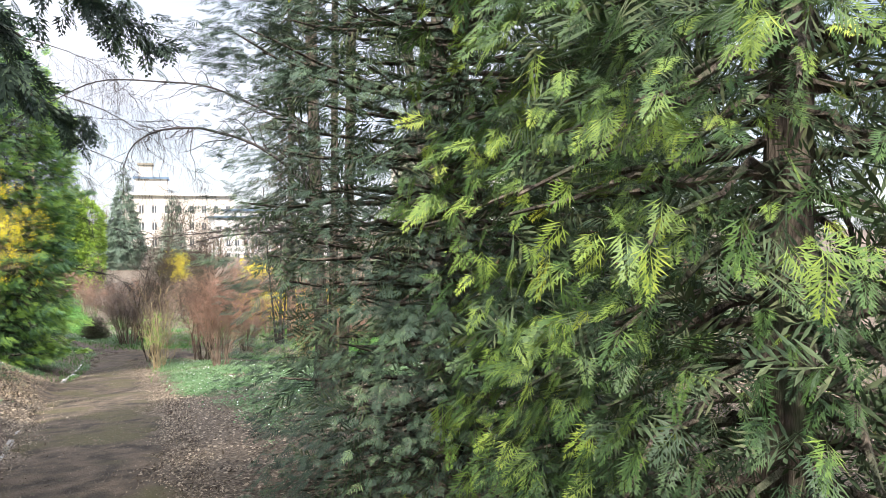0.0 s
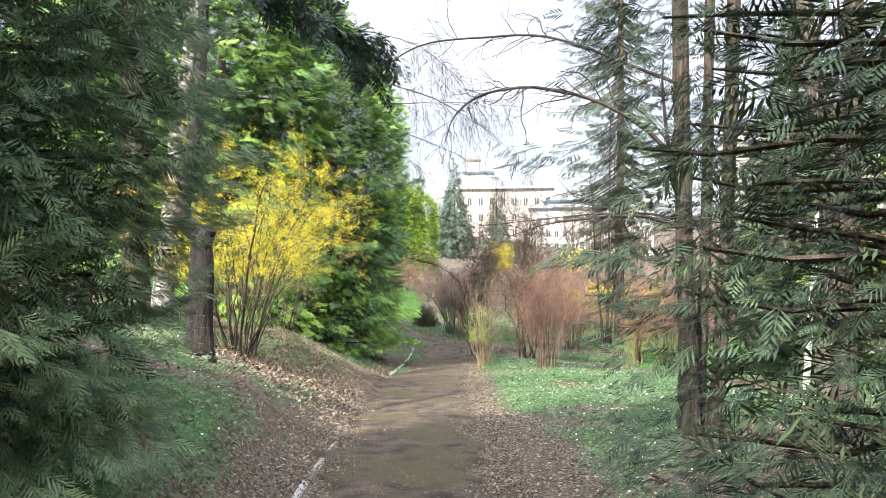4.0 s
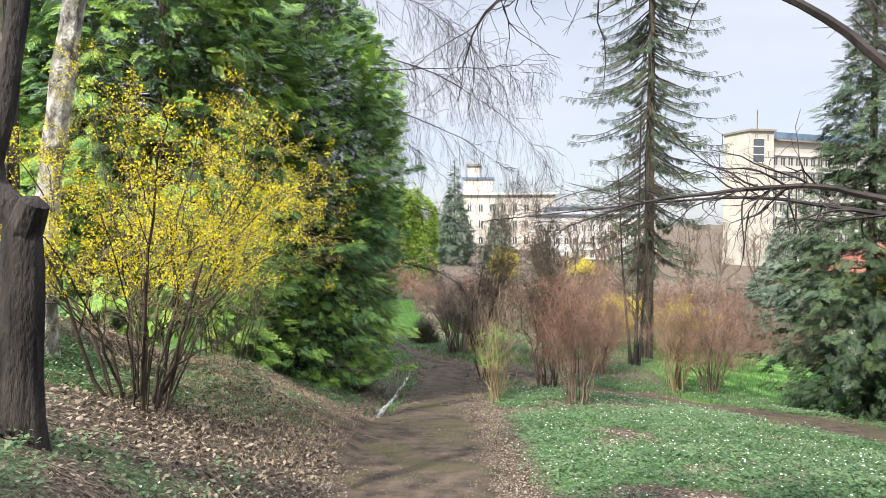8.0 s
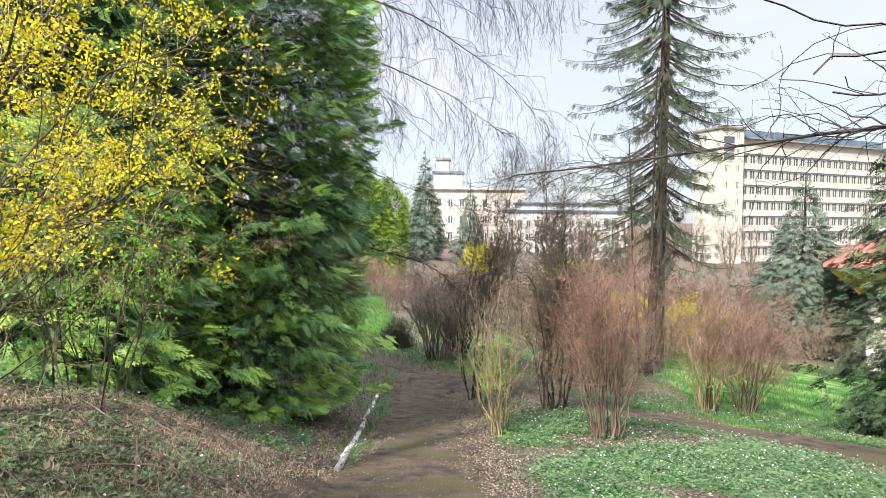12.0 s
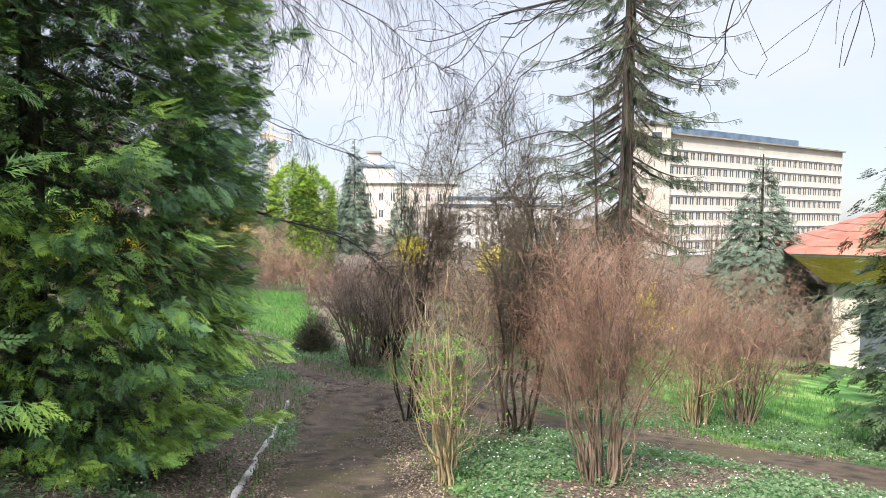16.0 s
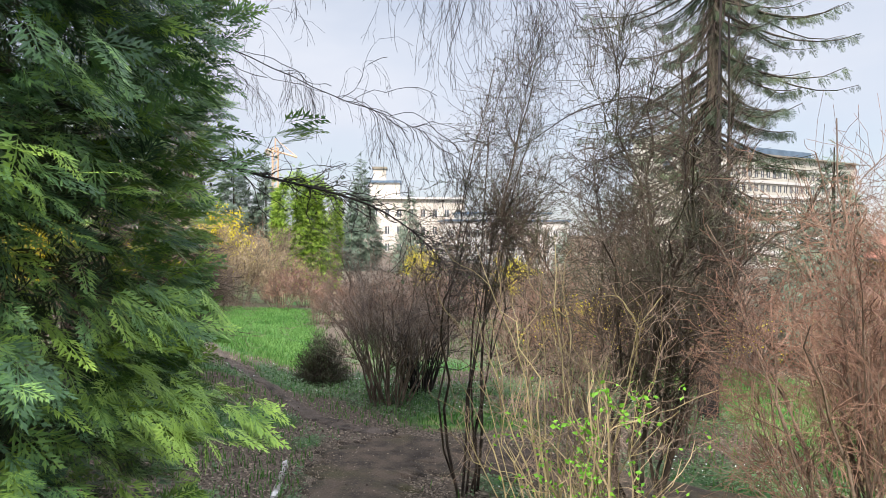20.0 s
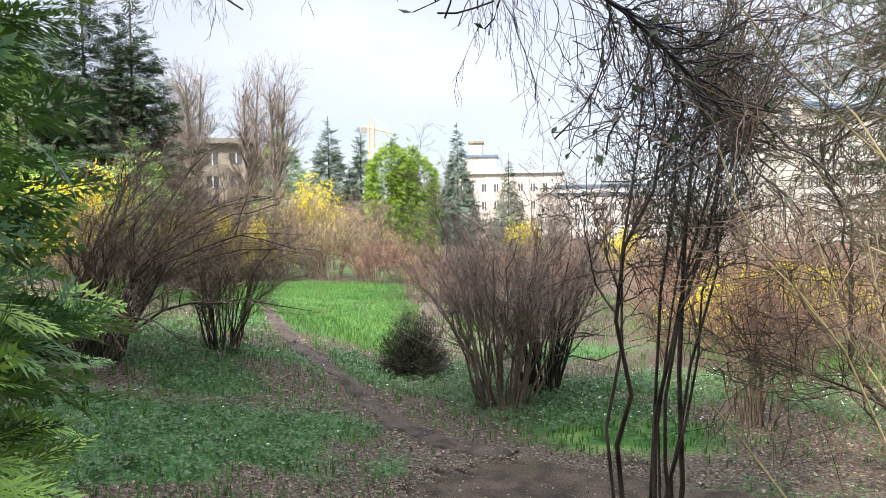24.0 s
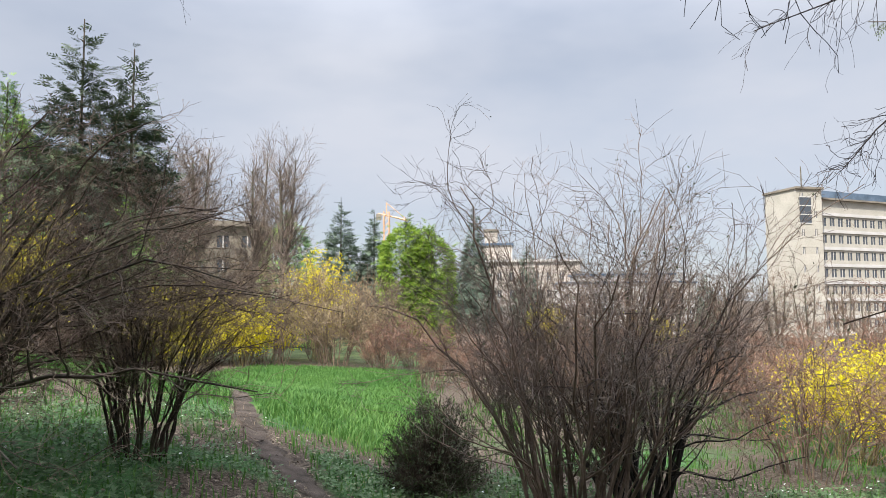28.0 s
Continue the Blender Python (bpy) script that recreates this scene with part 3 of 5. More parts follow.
def value_noise(x, y, scale, seed):
    return 0.5 + 0.25 * (np.sin(x * scale + seed + 1.7 * np.sin(y * scale * 0.7 + seed)) + np.sin(y * scale * 1.1 + 2 * seed + 1.3 * np.sin(x * scale * 0.8)))


def meadow_mask(x, y):
    """Bright mown grass beyond the trail and patches on the falling side."""
    a = smooth01(25.2, 26.6, y + 0.35 * (x + 2)) * (1 - smooth01(-0.1, 0.6, x + 0.35 + 0.086 * (y - 18))) * (1 - smooth01(39, 42, y)) * smooth01(-8, -5, x)
    b = smooth01(4.2, 4.9, x - 0.1 * (y - 19)) * smooth01(18.2, 19.2, y + 0.35 * (x - 5)) * (1 - smooth01(27, 30, y))
    c = np.exp(-((x - 1.1) ** 2 / 0.8 + (y - 22.0) ** 2 / 0.35)) + 0.8 * np.exp(-((x - 0.75) ** 2 / 0.04 + (y - 16.4) ** 2 / 0.5))
    d = smooth01(36, 48, y) * 0.5 * (1 - smooth01(-3, 1, x)) + 0.3 * smooth01(26, 28, y) * smooth01(-1, 1, x) * (1 - smooth01(30, 34, y))
    return np.clip(a + b + c + d, 0, 1)


TRAIL = [(0.1, 21.5), (-0.4, 21.85), (-0.88, 22.4), (-1.15, 23.0), (-1.75, 23.9), (-2.2, 24.6), (-2.58, 25.4), (-3.2, 27.3), (-5.0, 30.1)]


def off_trail(x, y):
    d = np.full(np.shape(x), 9.0)
    for (ax, ay), (bx, by) in zip(TRAIL, TRAIL[1:]):
        t = np.clip(((x - ax) * (bx - ax) + (y - ay) * (by - ay)) / ((bx - ax) ** 2 + (by - ay) ** 2), 0, 1)
        d = np.minimum(d, np.hypot(x - ax - t * (bx - ax), y - ay - t * (by - ay)))
    return smooth01(0.10, 0.20, d)


def herb_mask(x, y):
    """Carpet of wood anemone."""
    n = value_noise(x, y, 1.9, 1.0) + 0.5 * value_noise(x, y, 5.0, 2.0)
    right = smooth01(0.48, 1.15, x) * smooth01(8.5, 11.5, y + 0.3 * x) * (1 - smooth01(19.5, 21.5, y)) * (1 - smooth01(5.5, 9, x))
    near = smooth01(0.9, 1.4, x) * (1 - smooth01(9, 11, y)) * smooth01(5, 7, y) * 0.45
    left = smooth01(0.02, 0.5, -1.15 - x) * (1 - smooth01(2.2, 3.4, -1.0 - x)) * (0.7 + 0.2 * np.sin(1.3 * y)) * (1 - 0.85 * np.exp(-((x + 1.8) ** 2 / 0.7 + (y - 10.6) ** 2 / 2.2)))
    verge = np.exp(-((x + 0.8) / 0.16) ** 2) * smooth01(14.2, 15, y) * (1 - smooth01(21, 22, y))
    lawn = smooth01(0.1, 0.5, -0.75 - x) * smooth01(17.5, 19, y) * (1 - smooth01(23.5, 25.5, y)) * (1 - smooth01(3, 7, -x)) * 0.32
    strip = smooth01(0.4, 0.7, x) * (1 - smooth01(1.6, 2.2, x)) * smooth01(21.8, 22.5, y) * (1 - smooth01(25, 27, y))
    strip = strip + 0.5 * smooth01(-2.2, -1.2, x) * (1 - smooth01(0.6, 1.4, x)) * smooth01(21.5, 22.0, y) * (1 - smooth01(26.5, 28, y))
    strip = strip + 0.55 * smooth01(0.8, 1.4, x) * (1 - smooth01(4.5, 6, x)) * smooth01(21.4, 22.2, y) * (1 - smooth01(26.5, 28.5, y))
    return np.clip((right + near) * smooth01(0.22, 0.8, n) + (left * smooth01(3.2, 5.2, y) + verge + lawn + strip) * smooth01(0.45, 0.95, n), 0, 1) * off_trail(x, y)


gx = axis_of((-900, -60, 120), (-60, -12, 4), (-12, -5, 0.5), (-5, 7, 0.1), (7, 14, 0.5), (14, 60, 4), (60, 901, 120))
gy = axis_of((-400, -20, 60), (-20, -3, 1), (-3, 28, 0.1), (28, 43, 0.2), (43, 45, 0.5), (45, 120, 4), (120, 900, 100), (900, 2600, 400))
GX, GY = np.meshgrid(gx, gy)
on_path = smooth01(-1.15, -0.95, GX) * (1 - smooth01(0.3, 0.5, GX)) * (GY < 21.3)
GZ = ground(GX, GY) + rumple(GX, GY) * (np.abs(GX) < 7) * (1 - smooth01(27, 29, GY)) * (1 - 0.88 * on_path) - 0.012 * on_path
nx, ny = len(gx), len(gy)
gi = (np.arange(ny - 1)[:, None] * nx + np.arange(nx - 1)[None]).ravel()


def ground_material():
    m = bpy.data.materials.new("ground_cover")
    m.use_nodes = True
    n, l = m.node_tree.nodes, m.node_tree.links
    b = n["Principled BSDF"]
    b.inputs["Roughness"].default_value, b.inputs["Specular IOR Level"].default_value = 0.95, 0.15
    tc = n.new("ShaderNodeTexCoord")

    def noise_of(scale, detail=5):
        t = n.new("ShaderNodeTexNoise")
        t.inputs["Scale"].default_value, t.inputs["Detail"].default_value = scale, detail
        l.new(tc.outputs["Object"], t.inputs["Vector"])
        return t.outputs["Fac"]

    litter = ramp_node(n, [(0.3, (0.034, 0.026, 0.020)), (0.5, (0.088, 0.068, 0.051)), (0.66, (0.18, 0.146, 0.112))])
    l.new(noise_of(38, 7), litter.inputs["Fac"])
    grass = ramp_node(n, [(0.36, (0.022, 0.062, 0.016)), (0.5, (0.055, 0.135, 0.028)), (0.64, (0.16, 0.23, 0.07))])
    l.new(noise_of(1.9, 9), grass.inputs["Fac"])
    herb = ramp_node(n, [(0.3, (0.03, 0.065, 0.025)), (0.55, (0.06, 0.14, 0.045)), (0.75, (0.13, 0.16, 0.09))])
    l.new(noise_of(30, 6), herb.inputs["Fac"])
    col = litter.outputs["Color"]
    for name, r, lo, hi in (("herb", herb, 0.15, 0.75), ("meadow", grass, 0.3, 0.7)):
        at = n.new("ShaderNodeAttribute")
        at.attribute_name = name
        ad = n.new("ShaderNodeMath")
        ad.operation = "MULTIPLY_ADD"
        l.new(noise_of(9, 6), ad.inputs[0])
        ad.inputs[1].default_value = 0.6
        l.new(at.outputs["Fac"], ad.inputs[2])
        mr = n.new("ShaderNodeMapRange")
        mr.inputs["From Min"].default_value, mr.inputs["From Max"].default_value = lo + 0.3, hi + 0.3
        l.new(ad.outputs["Value"], mr.inputs["Value"])
        mx = n.new("ShaderNodeMix")
        mx.data_type = "RGBA"
        l.new(mr.outputs["Result"], mx.inputs["Factor"]), l.new(col, mx.inputs["A"]), l.new(r.outputs["Color"], mx.inputs["B"])
        col = mx.outputs["Result"]
    l.new(col, b.inputs["Base Color"])
    bp = n.new("ShaderNodeBump")
    bp.inputs["Strength"].default_value, bp.inputs["Distance"].default_value = 0.8, 0.03
    l.new(noise_of(45, 7), bp.inputs["Height"]), l.new(bp.outputs["Normal"], b.inputs["Normal"])
    return m


ground_ob = part("ground", (np.stack([GX, GY, GZ], -1).reshape(-1, 3), np.stack([gi, gi + 1, gi + nx + 1, gi + nx], 1)), ground_material(), smooth=True)
tagged(ground_ob, "sloping park ground of leaf litter, grass and herbs", "ground", kind="structure")
for nm, fn in (("meadow", meadow_mask), ("herb", herb_mask)):
    at = ground_ob.data.attributes.new(nm, "FLOAT", "POINT")
    at.data.foreach_set("value", np.ascontiguousarray(fn(GX, GY).ravel(), np.float32))


def ribbon(left, right, across, lift, ragged, step=0.1, follow=0.12):
    """A strip of ground between two lines of (x, y) points, with uneven edges."""
    a, b = np.array(left, float), np.array(right, float)
    n = int(max(np.linalg.norm(np.diff(a, axis=0), axis=1).sum(), np.linalg.norm(np.diff(b, axis=0), axis=1).sum()) / step)
    u = np.linspace(0, len(a) - 1, n)
    L = np.stack([np.interp(u, np.arange(len(a)), a[:, c]) for c in (0, 1)], 1)
    Rr = np.stack([np.interp(u, np.arange(len(b)), b[:, c]) for c in (0, 1)], 1)
    for q in (L, Rr):
        for _ in range(8):
            q[1:-1] = (q[:-2] + 2 * q[1:-1] + q[2:]) / 4
    w = unit(Rr - L)
    wob = lambda ph: ragged * (np.sin(u * 9 + ph) + 0.7 * np.sin(u * 23 + 2 * ph) + 0.5 * rng.normal(size=n))[:, None]
    L, Rr = L + w * wob(1.0), Rr + w * wob(2.0)
    s = np.linspace(0, 1, across)[None, :, None]
    Q = L[:, None] * (1 - s) + Rr[:, None] * s
    edge = np.minimum(s[..., 0], 1 - s[..., 0]) * 2
    Z = ground(Q[..., 0], Q[..., 1]) + rumple(Q[..., 0], Q[..., 1]) * follow + 0.004 + lift * np.clip(edge * 5, 0, 1) - 0.03 * (1 - np.clip(edge * 6, 0, 1)) + 0.004
    i = (np.arange(n - 1)[:, None] * across + np.arange(across - 1)[None]).ravel()
    return np.concatenate([Q, Z[..., None]], 2).reshape(-1, 3), np.stack([i, i + 1, i + across + 1, i + across], 1)


PATH_L = [(-0.80, -6), (-0.82, -2), (-0.84, 2), (-0.86, 5.5), (-0.97, 8.2), (-1.03, 11.2), (-1.42, 12.2), (-1.42, 13.2), (-0.98, 14.2), (-0.80, 15.4), (-0.74, 17.4), (-0.72, 19.2), (-0.74, 20.2), (-0.64, 20.95), (-0.34, 21.25), (0.20, 21.45)]
PATH_R = [(0.35, -6), (0.33, -2), (0.30, 2), (0.28, 5.5), (0.36, 7.8), (0.38, 10.5), (0.42, 12), (0.36, 13.5), (0.34, 14.9), (0.33, 16.2), (0.30, 17.4), (0.24, 18.6), (0.18, 19.4), (0.22, 20.0), (0.5, 20.5), (0.85, 20.85)]
path = part("path", ribbon(PATH_L, PATH_R, 16, 0.014, 0.08), PATH_MAT, smooth=True)
tagged(path, "worn brown asphalt footpath with moss and leaf crumbs", "path", kind="structure")
SIDE_A = [(0.15, 20.2), (1.1, 19.75), (1.9, 19.25), (2.96, 18.45), (4.0, 16.9), (4.95, 15.3), (5.5, 14.0), (6.2, 12.2), (7.4, 9.5), (9, 7)]
SIDE_B = [(0.2, 21.47), (1.2, 20.95), (2.2, 20.35), (3.64, 19.5), (5.0, 18.3), (6.0, 17.1), (6.7, 15.6), (7.5, 13.4), (8.6, 10.4), (10, 8)]
side_path = part("side_path", ribbon(SIDE_A, SIDE_B, 14, 0.012, 0.04, 0.1, 0.9), PATH_MAT, smooth=True)
tagged(side_path, "brown asphalt side path bending back down the slope", "path", kind="structure")
trail_n = [unit(np.array([-(q[1] - p[1]), q[0] - p[0]], float)) for p, q in zip(TRAIL[:1] + TRAIL[:-2] + TRAIL[-2:-1], TRAIL[1:2] + TRAIL[2:] + TRAIL[-1:])]
trail = part("trail", ribbon([(p[0] + 0.13 * m[0], p[1] + 0.13 * m[1]) for p, m in zip(TRAIL, trail_n)], [(p[0] - 0.13 * m[0], p[1] - 0.13 * m[1]) for p, m in zip(TRAIL, trail_n)], 8, 0.010, 0.03, 0.1, 1.0), TRAIL_MAT, smooth=True)
tagged(trail, "trodden bare earth trail through the grass", "trail", kind="structure")

# kerb: single concrete edging stones, some sunk and tilted
kerb = tagged(new("kerb"), "weathered pale concrete kerb edging along the path", "kerb", kind="structure")
for x0, y0, x1, y1, show in ((-0.86, -3.0, -0.90, 5.2, 0.016), (-0.90, 5.2, -1.02, 8.2, 0.020), (-1.02, 8.2, -1.07, 11.5, 0.006), (-1.00, 14.3, -0.97, 20.6, 0.034)):
    n = max(1, round((y1 - y0) / 0.98))
    for i in range(n):
        ya, yb = y0 + (y1 - y0) * i / n, y0 + (y1 - y0) * (i + 1) / n
        xa, xb = x0 + (x1 - x0) * i / n, x0 + (x1 - x0) * (i + 1) / n
        k, wd = 8, 0.027
        ys, xs = np.linspace(ya + 0.008, yb - 0.008, k), np.linspace(xa, xb, k) + rng.normal() * 0.008
        zs = ground(np.minimum(xs + 0.06, 0), ys) + show * rng.uniform(0.5, 1.4)
        rows = []
        for px, pz in ((-wd, -0.16), (-wd, -0.012), (-wd + 0.012, 0), (wd - 0.012, 0), (wd, -0.012), (wd, -0.16)):
            rows.append(np.stack([xs + px + rng.normal(size=k) * 0.003, ys, zs + pz + rng.normal(size=k) * 0.002], 1))
        V = np.stack(rows, 1).reshape(-1, 3)
        j = (np.arange(k - 1)[:, None] * 6 + np.arange(6)[None])
        j2 = np.arange(k - 1)[:, None] * 6 + (np.arange(6)[None] + 1) % 6
        F = np.stack([j, j2, j2 + 6, j + 6], -1).reshape(-1, 4)
        F = np.concatenate([F, [[0, 5, 4, 1], [1, 4, 3, 2], [(k - 1) * 6 + q for q in (0, 1, 4, 5)], [(k - 1) * 6 + q for q in (1, 2, 3, 4)]]])
        part("kerb_stone", (V, F), CONCRETE, kerb)

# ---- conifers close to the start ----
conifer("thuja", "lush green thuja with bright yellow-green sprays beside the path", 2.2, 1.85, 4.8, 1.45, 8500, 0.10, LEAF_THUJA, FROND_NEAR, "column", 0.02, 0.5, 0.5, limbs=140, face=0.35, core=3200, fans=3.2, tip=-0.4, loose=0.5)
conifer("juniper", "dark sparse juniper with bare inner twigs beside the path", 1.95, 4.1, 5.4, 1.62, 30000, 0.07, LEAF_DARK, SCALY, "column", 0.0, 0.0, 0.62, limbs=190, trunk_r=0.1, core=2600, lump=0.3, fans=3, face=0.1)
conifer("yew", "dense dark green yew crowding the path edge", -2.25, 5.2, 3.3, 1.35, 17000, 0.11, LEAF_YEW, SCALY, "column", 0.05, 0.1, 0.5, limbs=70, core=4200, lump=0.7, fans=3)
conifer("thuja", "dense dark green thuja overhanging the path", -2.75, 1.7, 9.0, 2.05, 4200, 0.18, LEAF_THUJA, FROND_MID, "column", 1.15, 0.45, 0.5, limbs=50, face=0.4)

# added out of view: shades the path and the plants right of the start
conifer("thuja", "unseen dense dark green thuja added behind the start to cast shade", -3.0, -1.9, 6.6, 1.9, 2400, 0.32, LEAF_THUJA, FROND_FAR, "column", 0.2, 0.4, 0.5, limbs=20)


def leafy_bough(tree, pts, n, size, mat):
    """A leaning conifer bough hung with sprays; points in the world."""
    P = line(np.array(pts) - np.array(tree.location), 14, 0.006)
    wood = part("bough", tubes(P, np.linspace(0.022, 0.005, 14)[None], 5), BARK_BROWN, tree)
    A, RA = grow(P, np.full((1, 14), 0.01), n // 6, 0.2, 1.0, (0.2, 0.5), 0.9, -0.5, 0.3, 5)
    q = np.concatenate([A.reshape(-1, 3), P[0, 4:]])
    q = q[rng.integers(0, len(q), n)]
    ax = unit(P[0, -1] - P[0, 0]) * 0.5 + rng.normal(size=(n, 3)) * 0.5 + np.array([0, 0, -0.6])
    hung = part("sprays", sprays(q, ax, np.array([0, 0, 1.0]) + rng.normal(size=(n, 3)) * 0.5, size * rng.uniform(0.6, 1.3, n), FROND_MID), mat, tree)
    tagged(toned(hung, dealt(rng.uniform(0.2, 0.8, n), FROND_MID)), kind="stuff")


overhang = conifer("thuja", "dark green thuja with boughs reaching over the path", -2.9, 3.4, 7.5, 1.3, 2200, 0.18, LEAF_THUJA, FROND_MID, "column", 1.6, 0.45, 0.5, limbs=30, face=0.4)
for bough_line, n_sprays in (([(-2.6, 3.3, 3.6), (-1.7, 3.2, 3.7), (-0.9, 3.2, 3.5), (-0.35, 3.3, 3.15)], 420), ([(-2.6, 3.4, 4.1), (-1.5, 3.9, 4.2), (-0.6, 4.2, 3.9), (0.15, 4.5, 3.45)], 520),
                             ([(-2.6, 3.2, 3.0), (-1.8, 2.8, 3.15), (-1.1, 2.6, 2.95), (-0.7, 2.5, 2.75)], 200), ([(-2.6, 3.5, 3.4), (-1.7, 4.3, 3.6), (-0.9, 5.0, 3.4), (-0.25, 5.4, 3.05)], 380)):
    leafy_bough(overhang, bough_line, n_sprays, 0.13, LEAF_DARK)

# ---- big cedar group on the bank ----
CEDAR = "tall dense green cedar with hanging sprays on the bank"
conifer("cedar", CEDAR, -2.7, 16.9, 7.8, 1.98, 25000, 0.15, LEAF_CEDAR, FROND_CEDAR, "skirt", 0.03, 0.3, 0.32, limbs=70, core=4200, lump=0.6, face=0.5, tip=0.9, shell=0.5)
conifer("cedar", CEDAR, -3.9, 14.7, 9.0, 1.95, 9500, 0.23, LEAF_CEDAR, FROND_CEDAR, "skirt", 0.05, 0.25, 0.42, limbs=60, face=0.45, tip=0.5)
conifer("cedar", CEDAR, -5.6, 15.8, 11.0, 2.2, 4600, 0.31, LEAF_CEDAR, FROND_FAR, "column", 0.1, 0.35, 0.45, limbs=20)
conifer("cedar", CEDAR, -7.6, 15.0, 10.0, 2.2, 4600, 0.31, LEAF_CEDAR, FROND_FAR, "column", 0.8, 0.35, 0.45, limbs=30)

# ---- conifers on the falling side ----
conifer("cypress", "tall dark green false cypress with drooping branches", 7.75, 18.4, 9.5, 1.75, 5200, 0.25, LEAF_CYPRESS, FROND_MID, "cone", 0.0, 0.3, 0.55, limbs=60, lump=1.3)
conifer("thuja", "sunlit green thuja behind the lamp post", 9.2, 16.4, 8.0, 2.1, 5200, 0.27, LEAF_THUJA, FROND_MID, "column", 0.0, 0.3, 0.5, limbs=30)
conifer("cypress", "tall dark green false cypress with drooping branches", 9.0, 12.2, 9.0, 2.0, 5600, 0.32, LEAF_CYPRESS, FROND_FAR, "column", 0.3, 0.3, 0.55, limbs=30)
conifer("cypress", "tall dark green false cypress with drooping branches", 7.6, 8.0, 9.0, 2.0, 3000, 0.32, LEAF_CYPRESS, FROND_FAR, "column", 0.5, 0.3, 0.55, limbs=30)
conifer("blue_spruce", "grey-green young spruce beyond the shrubs", 12.8, 32.0, 6.2, 2.1, 9000, 0.26, LEAF_PALE_HAZE, FROND_FAR, "cone", 0.1, 0.1, 0.45, limbs=30, fans=4, shell=0.6, lump=0.6, core=2500)


def spruce(name, label, x, y, h, r, clear, whorls, per, mat, size, trunk_r, density=1.0):
    """Open old spruce: straight trunk, whorls of sagging limbs with hanging needle twigs."""
    z = gz(x, y)
    tree = thing(name, label, "tree", x, y, z)
    P = line([(0, 0, -0.2), (0.05, 0, h * 0.5), (0, 0, h)], 14, 0.008)
    part("trunk", tubes(P, np.linspace(trunk_r, 0.02, 14)[None], 10), BARK_BROWN, tree, smooth=True)
    m = whorls * per
    u = np.repeat(np.linspace(0, 0.97, whorls), per) + rng.normal(size=m) * 0.04
    u = np.clip(u, 0, 0.985)
    a = rng.uniform(0, 2 * np.pi, m)
    rl = r * np.clip((1 - u) ** 0.8 * (0.55 + 1.3 * np.minimum(u, 0.35)), 0.05, 1) * rng.uniform(0.35, 1.25, m)
    s = np.linspace(0, 1, 8)[None, :]
    sag = rl[:, None] * (-0.62 * s + 0.34 * s ** 3) - 0.1 * s
    L = np.stack([np.cos(a)[:, None] * rl[:, None] * s, np.sin(a)[:, None] * rl[:, None] * s, (clear + (h - clear) * u)[:, None] + sag], 2)
    L += np.cumsum(rng.normal(size=L.shape) * 0.012, 1)
    tagged(part("branchwork", tubes(L, np.maximum(0.022 * (1 - 0.8 * s) * np.ones((m, 1)), 0.004), 4), BARK_BROWN, tree), kind="stuff")
    n = int(m * 13 * density)
    i, t = rng.integers(0, m, n), rng.uniform(0.18, 1, n) * 7
    b = np.minimum(t.astype(int), 6)
    f = (t - b)[:, None]
    pts = L[i, b] * (1 - f) + L[i, b + 1] * f
    along = unit(L[i, b + 1] - L[i, b])
    side = np.cross(along, np.array([0, 0, 1.0])) * rng.choice([-1, 1], n)[:, None]
    ax = along * 0.6 + side * rng.uniform(0, 0.8, (n, 1)) + np.array([0, 0, -1.0]) * rng.uniform(0.3, 1.5, (n, 1))
    crown = part("crown", sprays(pts, ax, np.array([0, 0, 1.0]) + rng.normal(size=(n, 3)) * 0.5, size * rng.uniform(0.5, 1.2, n), NEEDLES), mat, tree)
    tagged(toned(crown, dealt(rng.uniform(0.2, 0.8, m)[i], NEEDLES)), kind="stuff")
    return tree


spruce("spruce", "tall old spruce with bare lower trunk and sparse sagging branches", 5.2, 24.2, 16.0, 2.7, 3.0, 60, 7, LEAF_SPRUCE, 0.16, 0.16, 3.4)

# ---- far conifers ----
FAR = "bright green columnar thuja at the far edge of the meadow"
conifer("thuja", FAR, -4.1, 62.0, 8.0, 1.75, 6000, 0.34, LEAF_BRIGHT, FROND_FAR, "block", 0, 0.1, 0.3, limbs=0, lump=0.4, core=1200, fans=3, face=0.5, shell=0.8)
conifer("thuja", FAR, -2.75, 62.2, 7.5, 1.7, 5600, 0.34, LEAF_BRIGHT, FROND_FAR, "block", 0, 0.1, 0.3, limbs=0, lump=0.4, core=1200, fans=3, face=0.5, shell=0.8)
conifer("spruce", "grey-green spruce with a pointed top far behind the meadow", 0.3, 88.0, 12.2, 2.4, 4200, 0.6, LEAF_PALE_HAZE, FROND_FAR, "cone", 0, 0.2, 0.5, limbs=0)
conifer("spruce", "small grey-green spruce far behind the meadow", 5.2, 86.0, 9.2, 1.9, 2000, 0.5, LEAF_PALE_HAZE, FROND_FAR, "cone", 0, 0.2, 0.5, limbs=0)
conifer("spruce", "small grey-green spruce far behind the meadow", 16.5, 70.0, 6.5, 1.6, 1600, 0.5, LEAF_PALE_HAZE, FROND_FAR, "cone", 0, 0.2, 0.5, limbs=0)
conifer("thuja", "rounded olive green thuja far behind the meadow", -11.3, 62.0, 8.3, 1.9, 3200, 0.4, LEAF_CEDAR, FROND_FAR, "tip", 0, 0.1, 0.3, limbs=0, lump=0.3, core=900, fans=3, face=0.5, shell=0.8)
